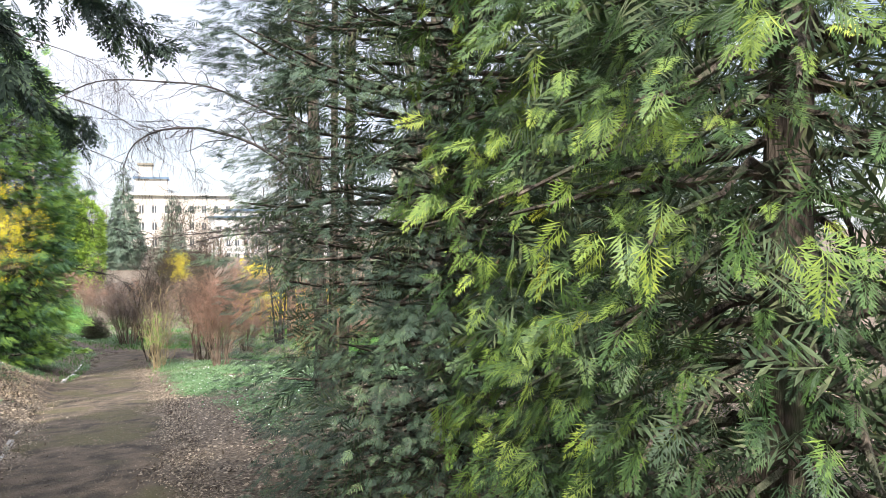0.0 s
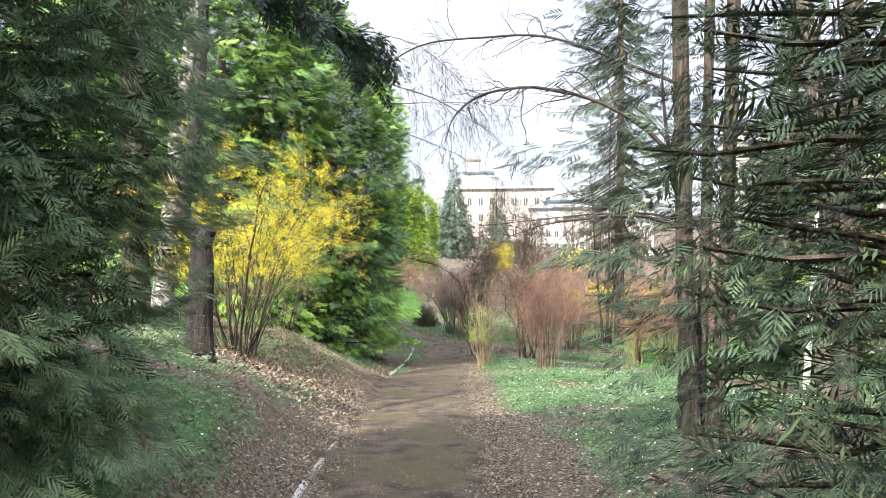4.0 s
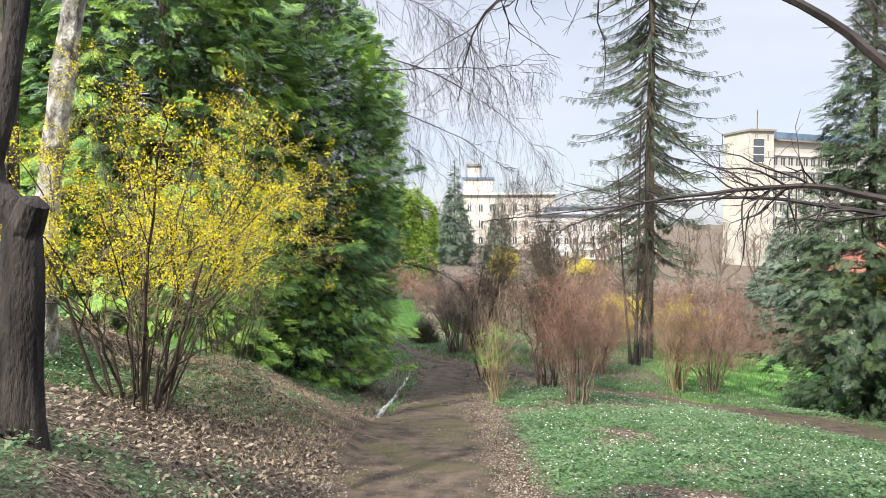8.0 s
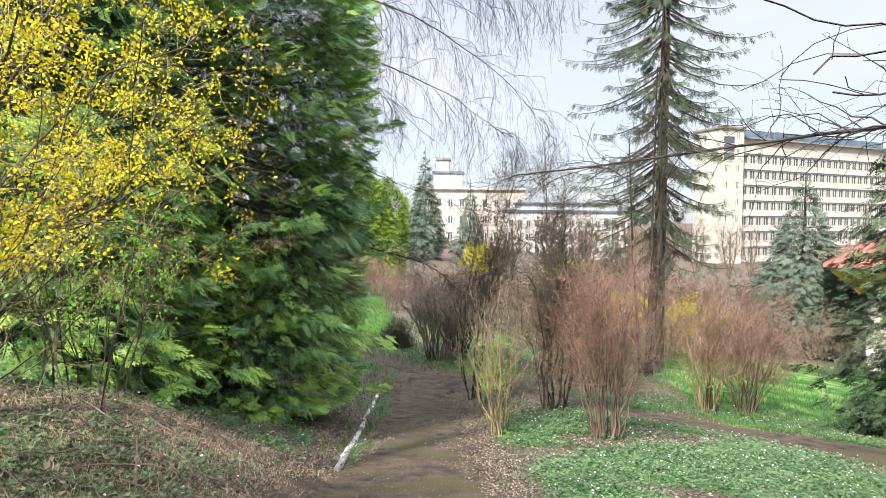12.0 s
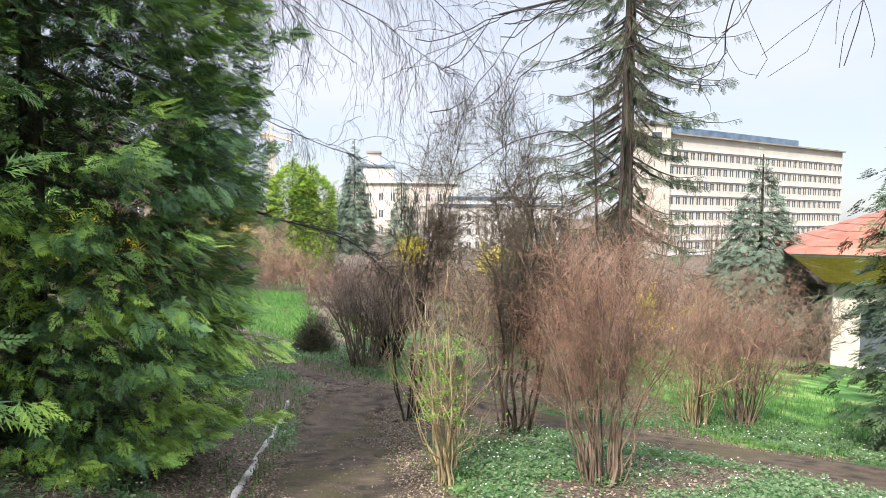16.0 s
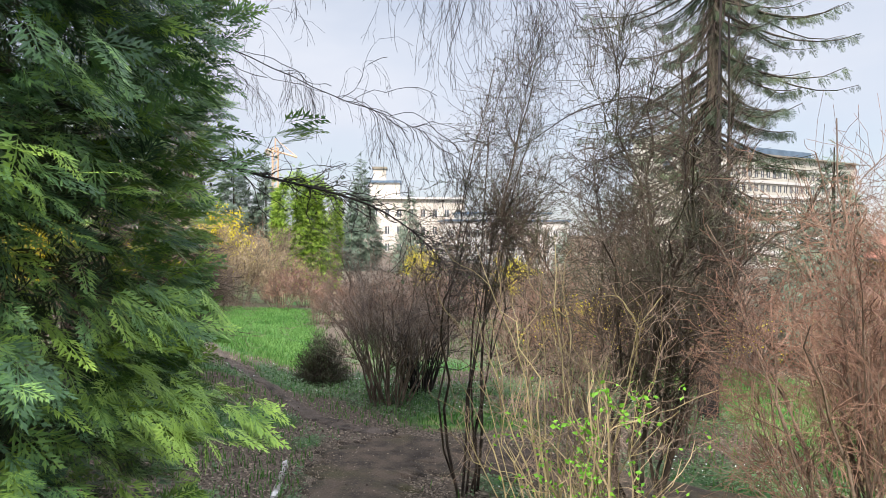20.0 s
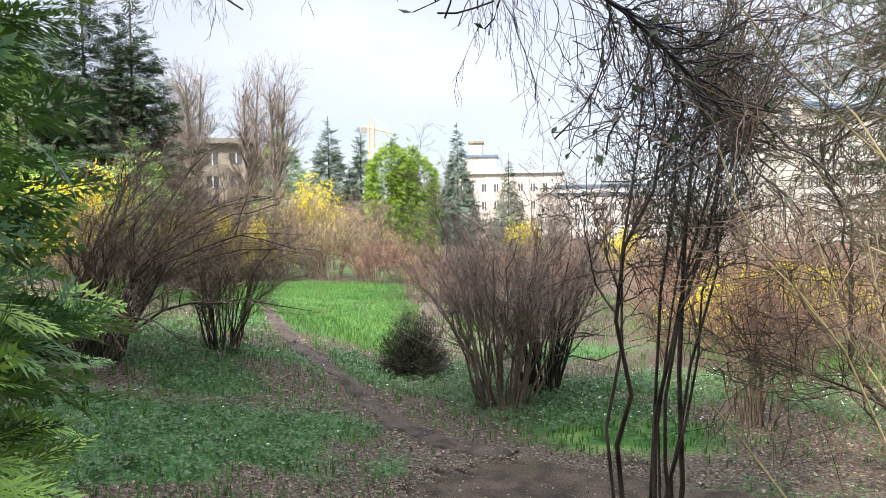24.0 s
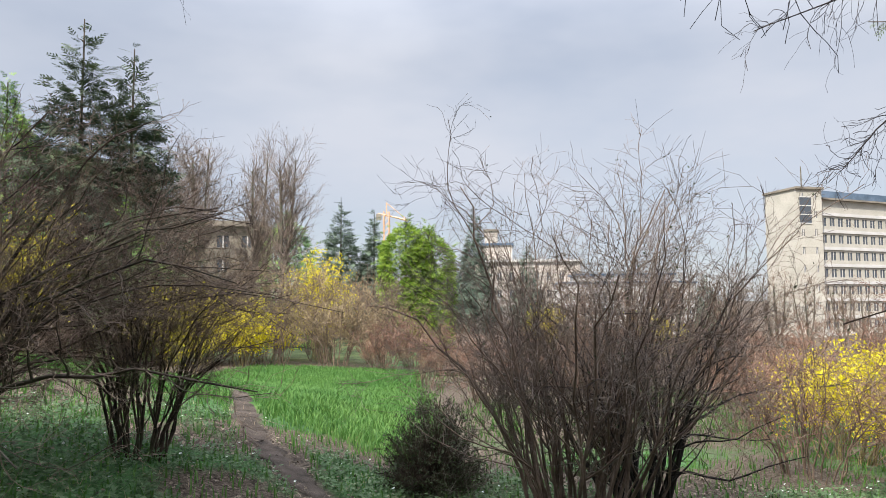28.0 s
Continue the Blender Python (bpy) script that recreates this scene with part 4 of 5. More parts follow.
conifer("pine", "grey-green pine far behind the meadow", -9.8, 72.0, 10.6, 2.3, 3600, 0.55, LEAF_PALE_HAZE, FROND_FAR, "open", 0, 0.0, 0.6, limbs=20)
conifer("pine", "grey-green pine far behind the meadow", -7.4, 72.5, 9.6, 1.7, 2400, 0.55, LEAF_PALE_HAZE, FROND_FAR, "open", 0, 0.0, 0.6, limbs=20)
conifer("thuja", "slim green columnar thuja before the taupe building", -15.9, 42.0, 9.4, 1.0, 8000, 0.24, LEAF_CEDAR, FROND_FAR, "block", 0, 0.1, 0.3, limbs=0, lump=0.3, core=900, fans=3, face=0.5, shell=0.8)
conifer("fir", "tall dark fir with a ragged double top", -13.9, 43.0, 12.0, 2.9, 7000, 0.42, LEAF_SPRUCE, FROND_FAR, "open", 0, 0.05, 0.6, limbs=60, lump=2.0, fans=1.2, shell=0.15)
conifer("fir", "tall dark fir with a ragged double top", -12.4, 43.6, 11.2, 2.4, 5200, 0.42, LEAF_SPRUCE, FROND_FAR, "open", 0, 0.05, 0.6, limbs=60, lump=2.0, fans=1.2, shell=0.15)
conifer("thuja", "rounded olive green thuja far behind the meadow", -11.0, 40.5, 5.0, 1.3, 1000, 0.55, LEAF_CEDAR, FROND_FAR, "egg", 0, 0.1, 0.35, limbs=0)
conifer("thuja", "rounded olive green thuja far behind the meadow", -13.5, 40.0, 4.6, 1.5, 1000, 0.55, LEAF_CEDAR, FROND_FAR, "egg", 0, 0.1, 0.35, limbs=0)


# ---- broadleaved trees ----
def bare_tree(name, label, x, y, stems, mat, twig_mat, boughs=20, bough_len=(1.0, 2.0), twigs=200, twig_len=(0.3, 0.8), up=0.3, lo=0.4, buds=0, fine=2.0, sides=26, category="tree", rmin=0.0):
    """Stems are (points, radius at foot, radius at top), points from the foot of the tree."""
    z = gz(x, y)
    tree = thing(name, label, category, x, y, z)
    Ps, Rs = [], []
    for pts, r0, r1 in stems:
        P = line(pts, 26, 0.004)
        flare = 1 + 0.55 * np.exp(-np.linspace(0, 14, 26))
        R = (np.linspace(r0, r1, 26) * flare * (1 + 0.05 * rng.normal(size=26)))[None]
        V, F = tubes(P, R, sides)
        V = V.reshape(26, sides, 3)
        plates = np.cumsum(rng.normal(size=(26, sides)) * 0.025, 0) * 0.5 + rng.choice([-0.07, 0.05], (1, sides))
        V += (V - P[0][:, None]) * plates[..., None] * (sides > 20)
        V += (V - P[0][:, None]) * (0.10 * np.sin(np.arange(sides) * 2.4 + rng.uniform(0, 6))[None, :, None] * np.exp(-np.linspace(0, 5, 26))[:, None, None] + rng.normal(size=(26, sides, 1)) * 0.03)
        part("trunk", (V.reshape(-1, 3), F), mat, tree, smooth=True)
        Ps.append(P), Rs.append(R)
    P, R = np.concatenate(Ps), np.concatenate(Rs)
    out = []
    if boughs:
        A, RA = grow(P, R, boughs, lo, 1.0, bough_len, 0.9, up, 0.35, 9, 0.45, 0.2)
        out.append(tubes(A, np.maximum(RA, 0.003), 5))
        B, RB = grow(A, RA, twigs, 0.15, 1.0, twig_len, 0.7, 0.1, 0.35, 6, 0.6, 0.3)
        C, RC = grow(B, RB, int(twigs * fine), 0.1, 1.0, (twig_len[0] * 0.4, twig_len[1] * 0.5), 0.7, 0.0, 0.35, 4, 0.7, 0.4)
        out += [tubes(B, np.maximum(RB, 0.0022 + rmin), 3), tubes(C, np.maximum(RC, 0.0016 + rmin * 0.7), 3)]
        tagged(part("crown", joined(out), twig_mat, tree), kind="stuff")
        if buds:
            q = np.concatenate([B.reshape(-1, 3), C.reshape(-1, 3)])
            tagged(part("budding", leaves(q[rng.integers(0, len(q), buds)], 0.02), BUD_DARK, tree), kind="stuff")
    return tree


def limb(tree, pts, r0, r1, mat, twigs=60, twig_len=(0.2, 0.6), fine=2.0, up=-0.2, sides=6, buds=0, name="bough"):
    """One long bough with its twigs, part of a tree; points in the world."""
    o = np.array(tree.location)
    P = line(np.array(pts) - o, 26, 0.006)
    R = np.linspace(r0, r1, 26)[None]
    B, RB = grow(P, R, twigs, 0.15, 1.0, twig_len, 0.8, up, 0.8, 8, 0.42, 0.25)
    C, RC = grow(B, RB, int(twigs * fine * 1.5), 0.1, 1.0, (twig_len[0] * 0.3, twig_len[1] * 0.5), 0.9, up * 0.5, 0.7, 5, 0.6, 0.4)
    ob = part(name, joined([tubes(P, R, sides), tubes(B, np.maximum(RB, 0.0018), 4), tubes(C, np.maximum(RC, 0.0011), 3)]), mat, tree)
    if buds:
        q = np.concatenate([B.reshape(-1, 3), C.reshape(-1, 3)])
        tagged(part("budding", leaves(q[rng.integers(0, len(q), buds)], 0.022), BUD_DARK, tree), kind="stuff")
    return ob


trio = bare_tree("tree", "grey-brown tree with three upright trunks from one foot", 2.2, 8.4,
                 [([(-0.03, -0.03, -0.1), (-0.05, -0.04, 0.8), (-0.08, -0.05, 2.0), (-0.2, -0.1, 6)], 0.086, 0.06),
                  ([(0.10, 0.12, -0.1), (0.13, 0.15, 0.8), (0.17, 0.18, 2.0), (0.20, 0.2, 6)], 0.056, 0.040),
                  ([(0.20, 0.0, -0.1), (0.24, 0.0, 0.6), (0.32, 0.0, 2.0), (0.40, 0.0, 6)], 0.070, 0.048)], BARK_BROWN, TWIG_DARK, 10, (1.0, 2.0), 60, (0.3, 0.8), 0.3, 0.55)
limb(trio, [(2.45, 8.45, 2.1), (2.75, 9.6, 2.15), (2.5, 10.8, 2.32), (1.9, 11.9, 2.3), (1.2, 12.6, 2.2), (0.4, 13.2, 2.12)], 0.021, 0.004, TWIG_DARK, 70, (0.3, 1.1), up=-0.3)
limb(trio, [(2.06, 8.35, 2.75), (1.75, 8.5, 3.1), (1.3, 8.7, 3.38), (0.8, 8.9, 3.5), (0.35, 9.1, 3.45), (0.10, 9.2, 3.25), (0.02, 9.3, 3.0)], 0.026, 0.004, TWIG_DARK, 40, (0.3, 1.0))
limb(trio, [(2.06, 8.4, 2.20), (1.75, 8.6, 2.30), (1.4, 8.8, 2.28), (1.0, 9.0, 2.22), (0.65, 9.2, 2.08)], 0.020, 0.003, TWIG_DARK, 30, (0.25, 0.8))
limb(trio, [(2.06, 8.3, 3.4), (1.0, 9.2, 4.1), (-0.2, 10.0, 4.2), (-1.2, 10.6, 3.7)], 0.018, 0.004, TWIG_DARK, 46, (0.3, 0.9))
pale = bare_tree("tree", "pale grey tree trunk forking above head height", 4.45, 10.4,
                 [([(0, 0, -0.1), (0.0, 0.0, 1.4), (-0.06, 0, 2.6), (-0.16, 0.1, 3.6), (-0.5, 0.1, 6)], 0.13, 0.07), ([(-0.03, 0, 2.2), (0.14, 0, 2.9), (0.2, 0, 4), (0.3, 0.1, 6)], 0.08, 0.045)], BARK_GREY, TWIG_DARK, 14, (0.8, 1.8), 80, (0.3, 0.7), 0.2, 0.5)
limb(pale, [(4.4, 10.3, 1.6), (4.1, 10.1, 1.95), (3.7, 9.9, 2.05), (3.2, 9.7, 1.95)], 0.04, 0.008, BARK_GREY, 16, (0.25, 0.7))
limb(pale, [(4.4, 10.4, 2.6), (4.2, 10.3, 3.0), (3.8, 10.1, 3.05), (3.3, 9.9, 2.8)], 0.035, 0.007, BARK_GREY, 16, (0.25, 0.7))
bare_tree("tree", "rough brown tree trunk beside the pale one", 3.95, 9.15, [([(0, 0, -0.1), (0.02, 0, 1.4), (0.06, 0, 3), (0.1, 0.1, 6.5)], 0.105, 0.075)], BARK_BROWN, TWIG_DARK, 10, (0.8, 1.8), 60, (0.3, 0.7), 0.2, 0.5)
crook = bare_tree("tree", "crooked black tree with a sawn-off stub on the bank", -2.2, 8.5,
                  [([(0.0, 0, -0.15), (0.02, 0, 0.5), (0.06, 0, 0.95), (0.04, 0, 1.12), (-0.12, 0, 1.22), (-0.13, 0, 1.34), (-0.05, 0, 1.6), (0.02, 0.05, 2.1), (0.1, 0.1, 3.4), (0.1, 0.2, 5.2)], 0.10, 0.034)],
                  BARK_DARK, TWIG_DARK, 5, (0.6, 1.4), 30, (0.25, 0.7), 0.25, 0.8)
part("stub", tubes(line([(0.04, 0, 1.0), (0.1, -0.02, 1.12), (0.14, -0.03, 1.2)], 6), np.array([[0.08, 0.085, 0.08, 0.075, 0.07, 0.001]]), 10), BARK_DARK, crook, "sawn-off black stub")
bare_tree("tree", "tall rough brown tree trunk among the cedars", -3.98, 11.15, [([(0, 0, -0.1), (0.05, 0, 1.5), (0.12, 0, 4), (0.1, 0, 8)], 0.15, 0.10)], BARK_BROWN, TWIG_BROWN, 10, (0.8, 1.6), 50, (0.3, 0.6), 0.0, 0.6)
bare_tree("birch", "leaning birch with peeling white bark", -3.55, 11.0, [([(0, 0, -0.1), (0.08, 0, 1.0), (0.25, 0, 2.2), (0.52, 0.1, 4), (0.8, 0.2, 8)], 0.115, 0.07)], BARK_BIRCH, TWIG_BROWN, 10, (0.8, 1.6), 50, (0.3, 0.6), 0.0, 0.6)
young = bare_tree("young_tree", "slender bare young trees beside the old spruce", 4.55, 22.9, [([(0, 0, 0), (0.05, 0, 2), (0.1, 0, 6.5)], 0.05, 0.012), ([(-0.1, 0, 0), (-0.3, 0.1, 2.5), (-0.45, 0, 5)], 0.035, 0.01), ([(0.1, 0.1, 0), (0.3, 0.1, 2.5), (0.2, 0, 5.5)], 0.035, 0.01)],
          TWIG_DARK, TWIG_STEM, 90, (0.5, 1.6), 800, (0.2, 0.6), 0.5, 0.25)

limb(young, [(4.6, 22.9, 2.3), (3.6, 23.0, 3.0), (2.6, 23.0, 2.7), (1.9, 23.0, 2.2), (1.25, 23.0, 1.95)], 0.014, 0.003, TWIG_DARK, 60, (0.2, 0.7), up=-0.5)
limb(young, [(4.6, 22.9, 1.9), (3.6, 23.1, 2.3), (2.7, 23.1, 1.9), (2.1, 23.1, 1.4), (1.8, 23.0, 1.1)], 0.012, 0.003, TWIG_DARK, 60, (0.2, 0.6), up=-0.3)

# weeping birch behind the cedars; its boughs hang over the path
weeper = bare_tree("weeping_birch", "weeping birch with long thin hanging twigs", -4.6, 19.6, [([(0, 0, -0.1), (0.1, 0, 2.5), (0.5, 0.1, 5), (0.9, 0.2, 9)], 0.15, 0.05)], BARK_BIRCH, TWIG_BROWN, 8, (0.8, 1.6), 40, (0.3, 0.6), 0.0, 0.6)


def hanging(tree, pts, r0, n, ln, mat=TWIG_DARK):
    o, n = np.array(tree.location), int(n * 1.5)
    P = line(np.array(pts) - o, 28, 0.022)
    R = (0.8 * r0 * np.linspace(1, 0.03, 28) ** 1.3)[None] + 0.002
    A, RA = grow(P, R, n // 4, 0.12, 1.0, (0.5, 1.6), 0.9, -0.9, 0.8, 10, 0.42, 0.3)
    B, RB = grow(A, np.maximum(RA, 0.003), n, 0.1, 1.0, ln, 0.8, -3.6, 0.7, 9, 0.5, 0.5)
    C, RC = grow(B, RB, n * 4, 0.1, 1.0, (0.10, 0.34), 0.8, -1.6, 0.7, 4, 0.7, 0.6)
    part("bough", joined([tubes(P, R, 6), tubes(A, np.maximum(RA, 0.003), 4), tubes(B, np.maximum(RB * 0.5, 0.0015), 3), tubes(C, np.maximum(RC * 0.5, 0.0012), 3)]), mat, tree)


hanging(weeper, [(-4.0, 19.7, 4.2), (-2.6, 19.3, 4.6), (-1.2, 19.3, 4.3), (0.2, 19.5, 3.7), (1.0, 19.7, 3.1)], 0.026, 150, (0.6, 1.5))
hanging(weeper, [(-3.9, 19.7, 5.2), (-2.0, 20.2, 5.8), (-0.3, 20.6, 5.3), (1.2, 21.0, 4.4), (2.0, 21.2, 3.6)], 0.026, 150, (0.8, 1.7))
hanging(weeper, [(-4.0, 19.5, 3.6), (-2.8, 18.6, 4.0), (-1.6, 18.0, 3.9), (-0.6, 17.7, 3.4)], 0.026, 240, (0.4, 1.0))
hanging(weeper, [(-3.8, 19.8, 6.2), (-2.2, 18.6, 6.6), (-0.6, 17.8, 6.0), (0.6, 17.4, 5.0)], 0.026, 200, (0.6, 1.2))
hanging(weeper, [(-4.2, 19.9, 4.6), (-4.0, 21.2, 4.9), (-3.4, 22.6, 4.4), (-3.0, 23.6, 3.6)], 0.024, 90, (0.8, 1.6))
hanging(weeper, [(-4.1, 19.8, 3.6), (-2.4, 20.1, 3.1), (-0.9, 20.4, 2.5), (0.2, 20.6, 2.1), (0.7, 20.7, 1.9)], 0.009, 130, (0.4, 0.9))
hanging(weeper, [(-3.9, 19.4, 4.4), (-2.6, 17.6, 4.7), (-1.2, 16.7, 4.6), (0.3, 16.2, 4.5), (1.5, 16.1, 4.6)], 0.022, 170, (0.4, 1.0))
limb(weeper, [(-4.1, 19.3, 2.3), (-3.0, 18.4, 2.15), (-1.56, 18.00, 1.65), (-1.21, 17.80, 1.54), (-0.90, 17.60, 1.38), (-0.45, 17.50, 1.30), (-0.15, 17.50, 1.20), (0.07, 17.50, 1.03), (0.18, 17.50, 0.89)], 0.013, 0.003, TWIG_DARK, 160, (0.12, 0.5), up=-0.1, buds=300)

# far bare trees
for fx, fy, fh in ((-9.4, 52.7, 11.0), (-11.0, 53.5, 11.2), (-13.4, 52.0, 11.4), (-14.8, 54.0, 10.5)):
    bare_tree("bare_tree", "grey leafless tree far behind the shrubs", fx, fy, [([(0, 0, 0), (0.1, 0, fh * 0.4), (0, 0, fh * 0.8)], 0.14, 0.05), ([(0, 0, fh * 0.25), (0.5, 0.1, fh * 0.5), (0.7, 0.2, fh * 0.85)], 0.09, 0.03)], BARK_GREY, TWIG_GREY, 90, (1.4, 3.4), 900, (0.5, 1.4), 0.3, 0.3, fine=2.2, sides=7, rmin=0.003)

# ---- shrubs ----
YELLOW = "forsythia in full yellow blossom with bare grey stems"
shrub("forsythia", YELLOW + " on the bank", -2.5, 10.6, 2.7, 1.5, 26, 900, TWIG_STEM, TWIG_OLIVE, 0.22, 0.25, blossom=30000, blossom_mat=PETAL_YELLOW, blossom_size=0.017, blossom_low=0.34, fine=0.24, split=True, thick=0.012)
shrub("underwood", "sparse sprouting underwood beneath the cedars", -2.7, 13.0, 1.8, 0.8, 16, 420, TWIG_STEM, TWIG_OLIVE, 0.5, 0.2, blossom=2600, blossom_mat=LEAF_FRESH, blossom_size=0.03, thick=0.007, blossom_low=0.1)
RED = "leafless shrub of dense red-brown upright twigs"
shrub("shrub", RED, 1.96, 16.35, 2.5, 0.66, 34, 2100, TWIG_BROWN, TWIG_RED, 0.18, 0.16, split=True, fine=0.2, thick=0.009, height_spread=0.4, side=(0.14, 0.36), forks=6, low=0.25)
shrub("shrub", "leafless shrub of brown arching stems with red twigs", 0.78, 16.95, 2.2, 0.7, 22, 520, TWIG_OLIVE, TWIG_BROWN, 0.2, 0.3, split=True, fine=0.2, straight=0.30, thick=0.006, lean=(0.15, 0.15), forks=4, side=(0.12, 0.3))
shrub("fresh_shrub", "low sprouting shrub with bright fresh green leaves", 0.66, 16.3, 1.4, 0.18, 8, 80, TWIG_TAN, TWIG_TAN, 0.08, 0.1, blossom=700, blossom_mat=LEAF_FRESH, blossom_size=0.023, blossom_low=0.42, height_spread=0.6)
shrub("tall_shrub", "tall shrub of dark stems with opening buds", 0.62, 19.5, 4.3, 0.45, 9, 900, TWIG_STEM, TWIG_STEM, 0.14, 0.25, blossom=4200, blossom_mat=BUD_DARK, blossom_size=0.016, thick=0.011, split=True, straight=0.25, height_spread=0.4, fine=0.11, lean=(0.65, 0.1), side=(0.07, 0.17), forks=6, low=0.36, rmin=0.0005)
shrub("tall_shrub", "tall shrub of dark stems with opening buds", 1.78, 18.9, 4.0, 1.0, 14, 2000, TWIG_STEM, TWIG_STEM, 0.24, 0.35, blossom=3600, blossom_mat=BUD_DARK, blossom_size=0.016, thick=0.015, split=True, straight=0.36, fine=0.18, lean=(-0.1, -0.1), side=(0.12, 0.3), forks=8, low=0.26, rmin=0.001)
shrub("shrub", RED, 4.7, 20.1, 2.3, 0.6, 32, 1000, TWIG_TAN, TWIG_RED, 0.15, 0.15, fine=0.24)
shrub("shrub", RED, 5.5, 20.3, 2.45, 1.05, 32, 1500, TWIG_BROWN, TWIG_RED, 0.16, 0.35, fine=0.26)
shrub("shrub", RED, 3.3, 21.4, 2.3, 0.6, 30, 900, TWIG_BROWN, TWIG_RED, 0.2, 0.2)
shrub("shrub", RED, 2.4, 22.6, 2.1, 0.7, 30, 900, TWIG_BROWN, TWIG_RED, 0.2, 0.2)
ARCH = "leafless shrub of dark arching stems on the lawn"
shrub("shrub", ARCH, -3.5, 22.45, 2.3, 1.25, 42, 2900, TWIG_STEM, TWIG_BROWN, 0.22, 0.62, lean=(0.8, 0.2), split=True, thick=0.013, straight=0.3, fine=0.28)
shrub("shrub", ARCH, -2.66, 23.4, 1.9, 0.65, 34, 1900, TWIG_STEM, TWIG_BROWN, 0.16, 0.35, lean=(0.2, 0.0), split=True, thick=0.009)
shrub("shrub", "leafless shrub of many upright brown stems", 0.16, 22.95, 2.45, 0.95, 40, 2200, TWIG_BROWN, TWIG_GREY, 0.24, 0.25, split=True, thick=0.011, blossom=900, blossom_mat=BUD_DARK, blossom_size=0.016, fine=0.24)
shrub("shrub", "leafless shrub of many upright brown stems", 0.62, 23.5, 2.0, 1.0, 30, 1300, TWIG_DARK, TWIG_BROWN, 0.2, 0.4, thick=0.013)
low = thing("low_bush", "low rounded bush of dense dark twigs", "shrub", -0.77, 24.5, gz(-0.77, 24.5))
u, a = rng.uniform(0.02, 1, 260), rng.uniform(0, 2 * np.pi, 260)
q = np.sqrt(1 - u * u) * rng.uniform(0.75, 1.05, 260)
tip = np.stack([np.cos(a) * q * 0.46, np.sin(a) * q * 0.46, 0.06 + u * 0.66 * rng.uniform(0.85, 1.08, 260)], 1)
s = np.linspace(0, 1, 8)[None, :, None]
P = tip[:, None] * s ** np.array([0.85, 0.85, 1.25]) + rng.normal(size=(260, 8, 3)) * 0.012
R = 0.006 * (1 - 0.75 * s[..., 0]) * np.ones((260, 1))
A, RA = grow(P, R, 2600, 0.35, 1.0, (0.08, 0.25), 0.9, 0.15, 0.5, 5, 0.7)
tagged(part("crown", joined([tubes(P, R, 3), tubes(A, np.maximum(RA, 0.0016), 3)]), TWIG_STEM, low), kind="stuff")
tagged(part("foliage", leaves(A.reshape(-1, 3)[rng.integers(0, 13000, 4200)], 0.026), BUD_DARK, low), kind="stuff")
for bx, by, bh, bw in ((2.7, 25.7, 1.6, 0.9), (3.7, 24.9, 1.7, 0.9), (4.7, 26.0, 1.7, 1.0), (1.2, 27.5, 1.9, 0.9), (-0.2, 31.5, 1.7, 0.9), (1.6, 30.5, 1.8, 1.0), (3.2, 28.5, 1.8, 0.9), (-1.4, 35.0, 1.5, 0.9), (0.6, 34.5, 1.6, 1.0), (2.6, 33.5, 1.8, 1.0), (4.6, 31.5, 1.9, 1.0), (6.4, 27.0, 1.7, 0.9), (7.6, 24.0, 1.6, 0.9)):
    shrub("shrub", "distant leafless shrub of pinkish brown twigs", bx, by, bh, bw, 22, 520, TWIG_BROWN, TWIG_RED, 0.3, 0.25, thick=0.009, rmin=0.0014, level3=0.6)
for bx, by, bh, bw in ((3.9, 27.3, 1.5, 0.8), (5.0, 29.6, 1.5, 1.0), (6.6, 31.0, 1.6, 1.0), (-8.6, 41.0, 2.4, 0.9), (-7.3, 40.6, 2.0, 0.9), (-6.0, 46.0, 3.9, 0.5), (5.2, 27.6, 1.6, 0.9), (7.6, 28.6, 1.7, 0.9), (-6.3, 27.5, 1.9, 0.9), (-7.6, 29.0, 2.1, 1.0), (-5.3, 31.0, 1.8, 0.8), (-6.4, 47.5, 3.4, 1.0), (-8.0, 45.5, 2.2, 1.1), (4.2, 60, 3.4, 1.3), (9.5, 58, 3.2, 1.3)):
    shrub("forsythia", YELLOW + " beyond the lawn", bx, by, bh, bw, 20, 300, TWIG_OLIVE, TWIG_OLIVE, 0.3, 0.3, level3=0.6, rmin=0.0015, blossom=4200, blossom_mat=PETAL_YELLOW, blossom_size=0.045 if by < 40 else 0.09, blossom_low=0.25)
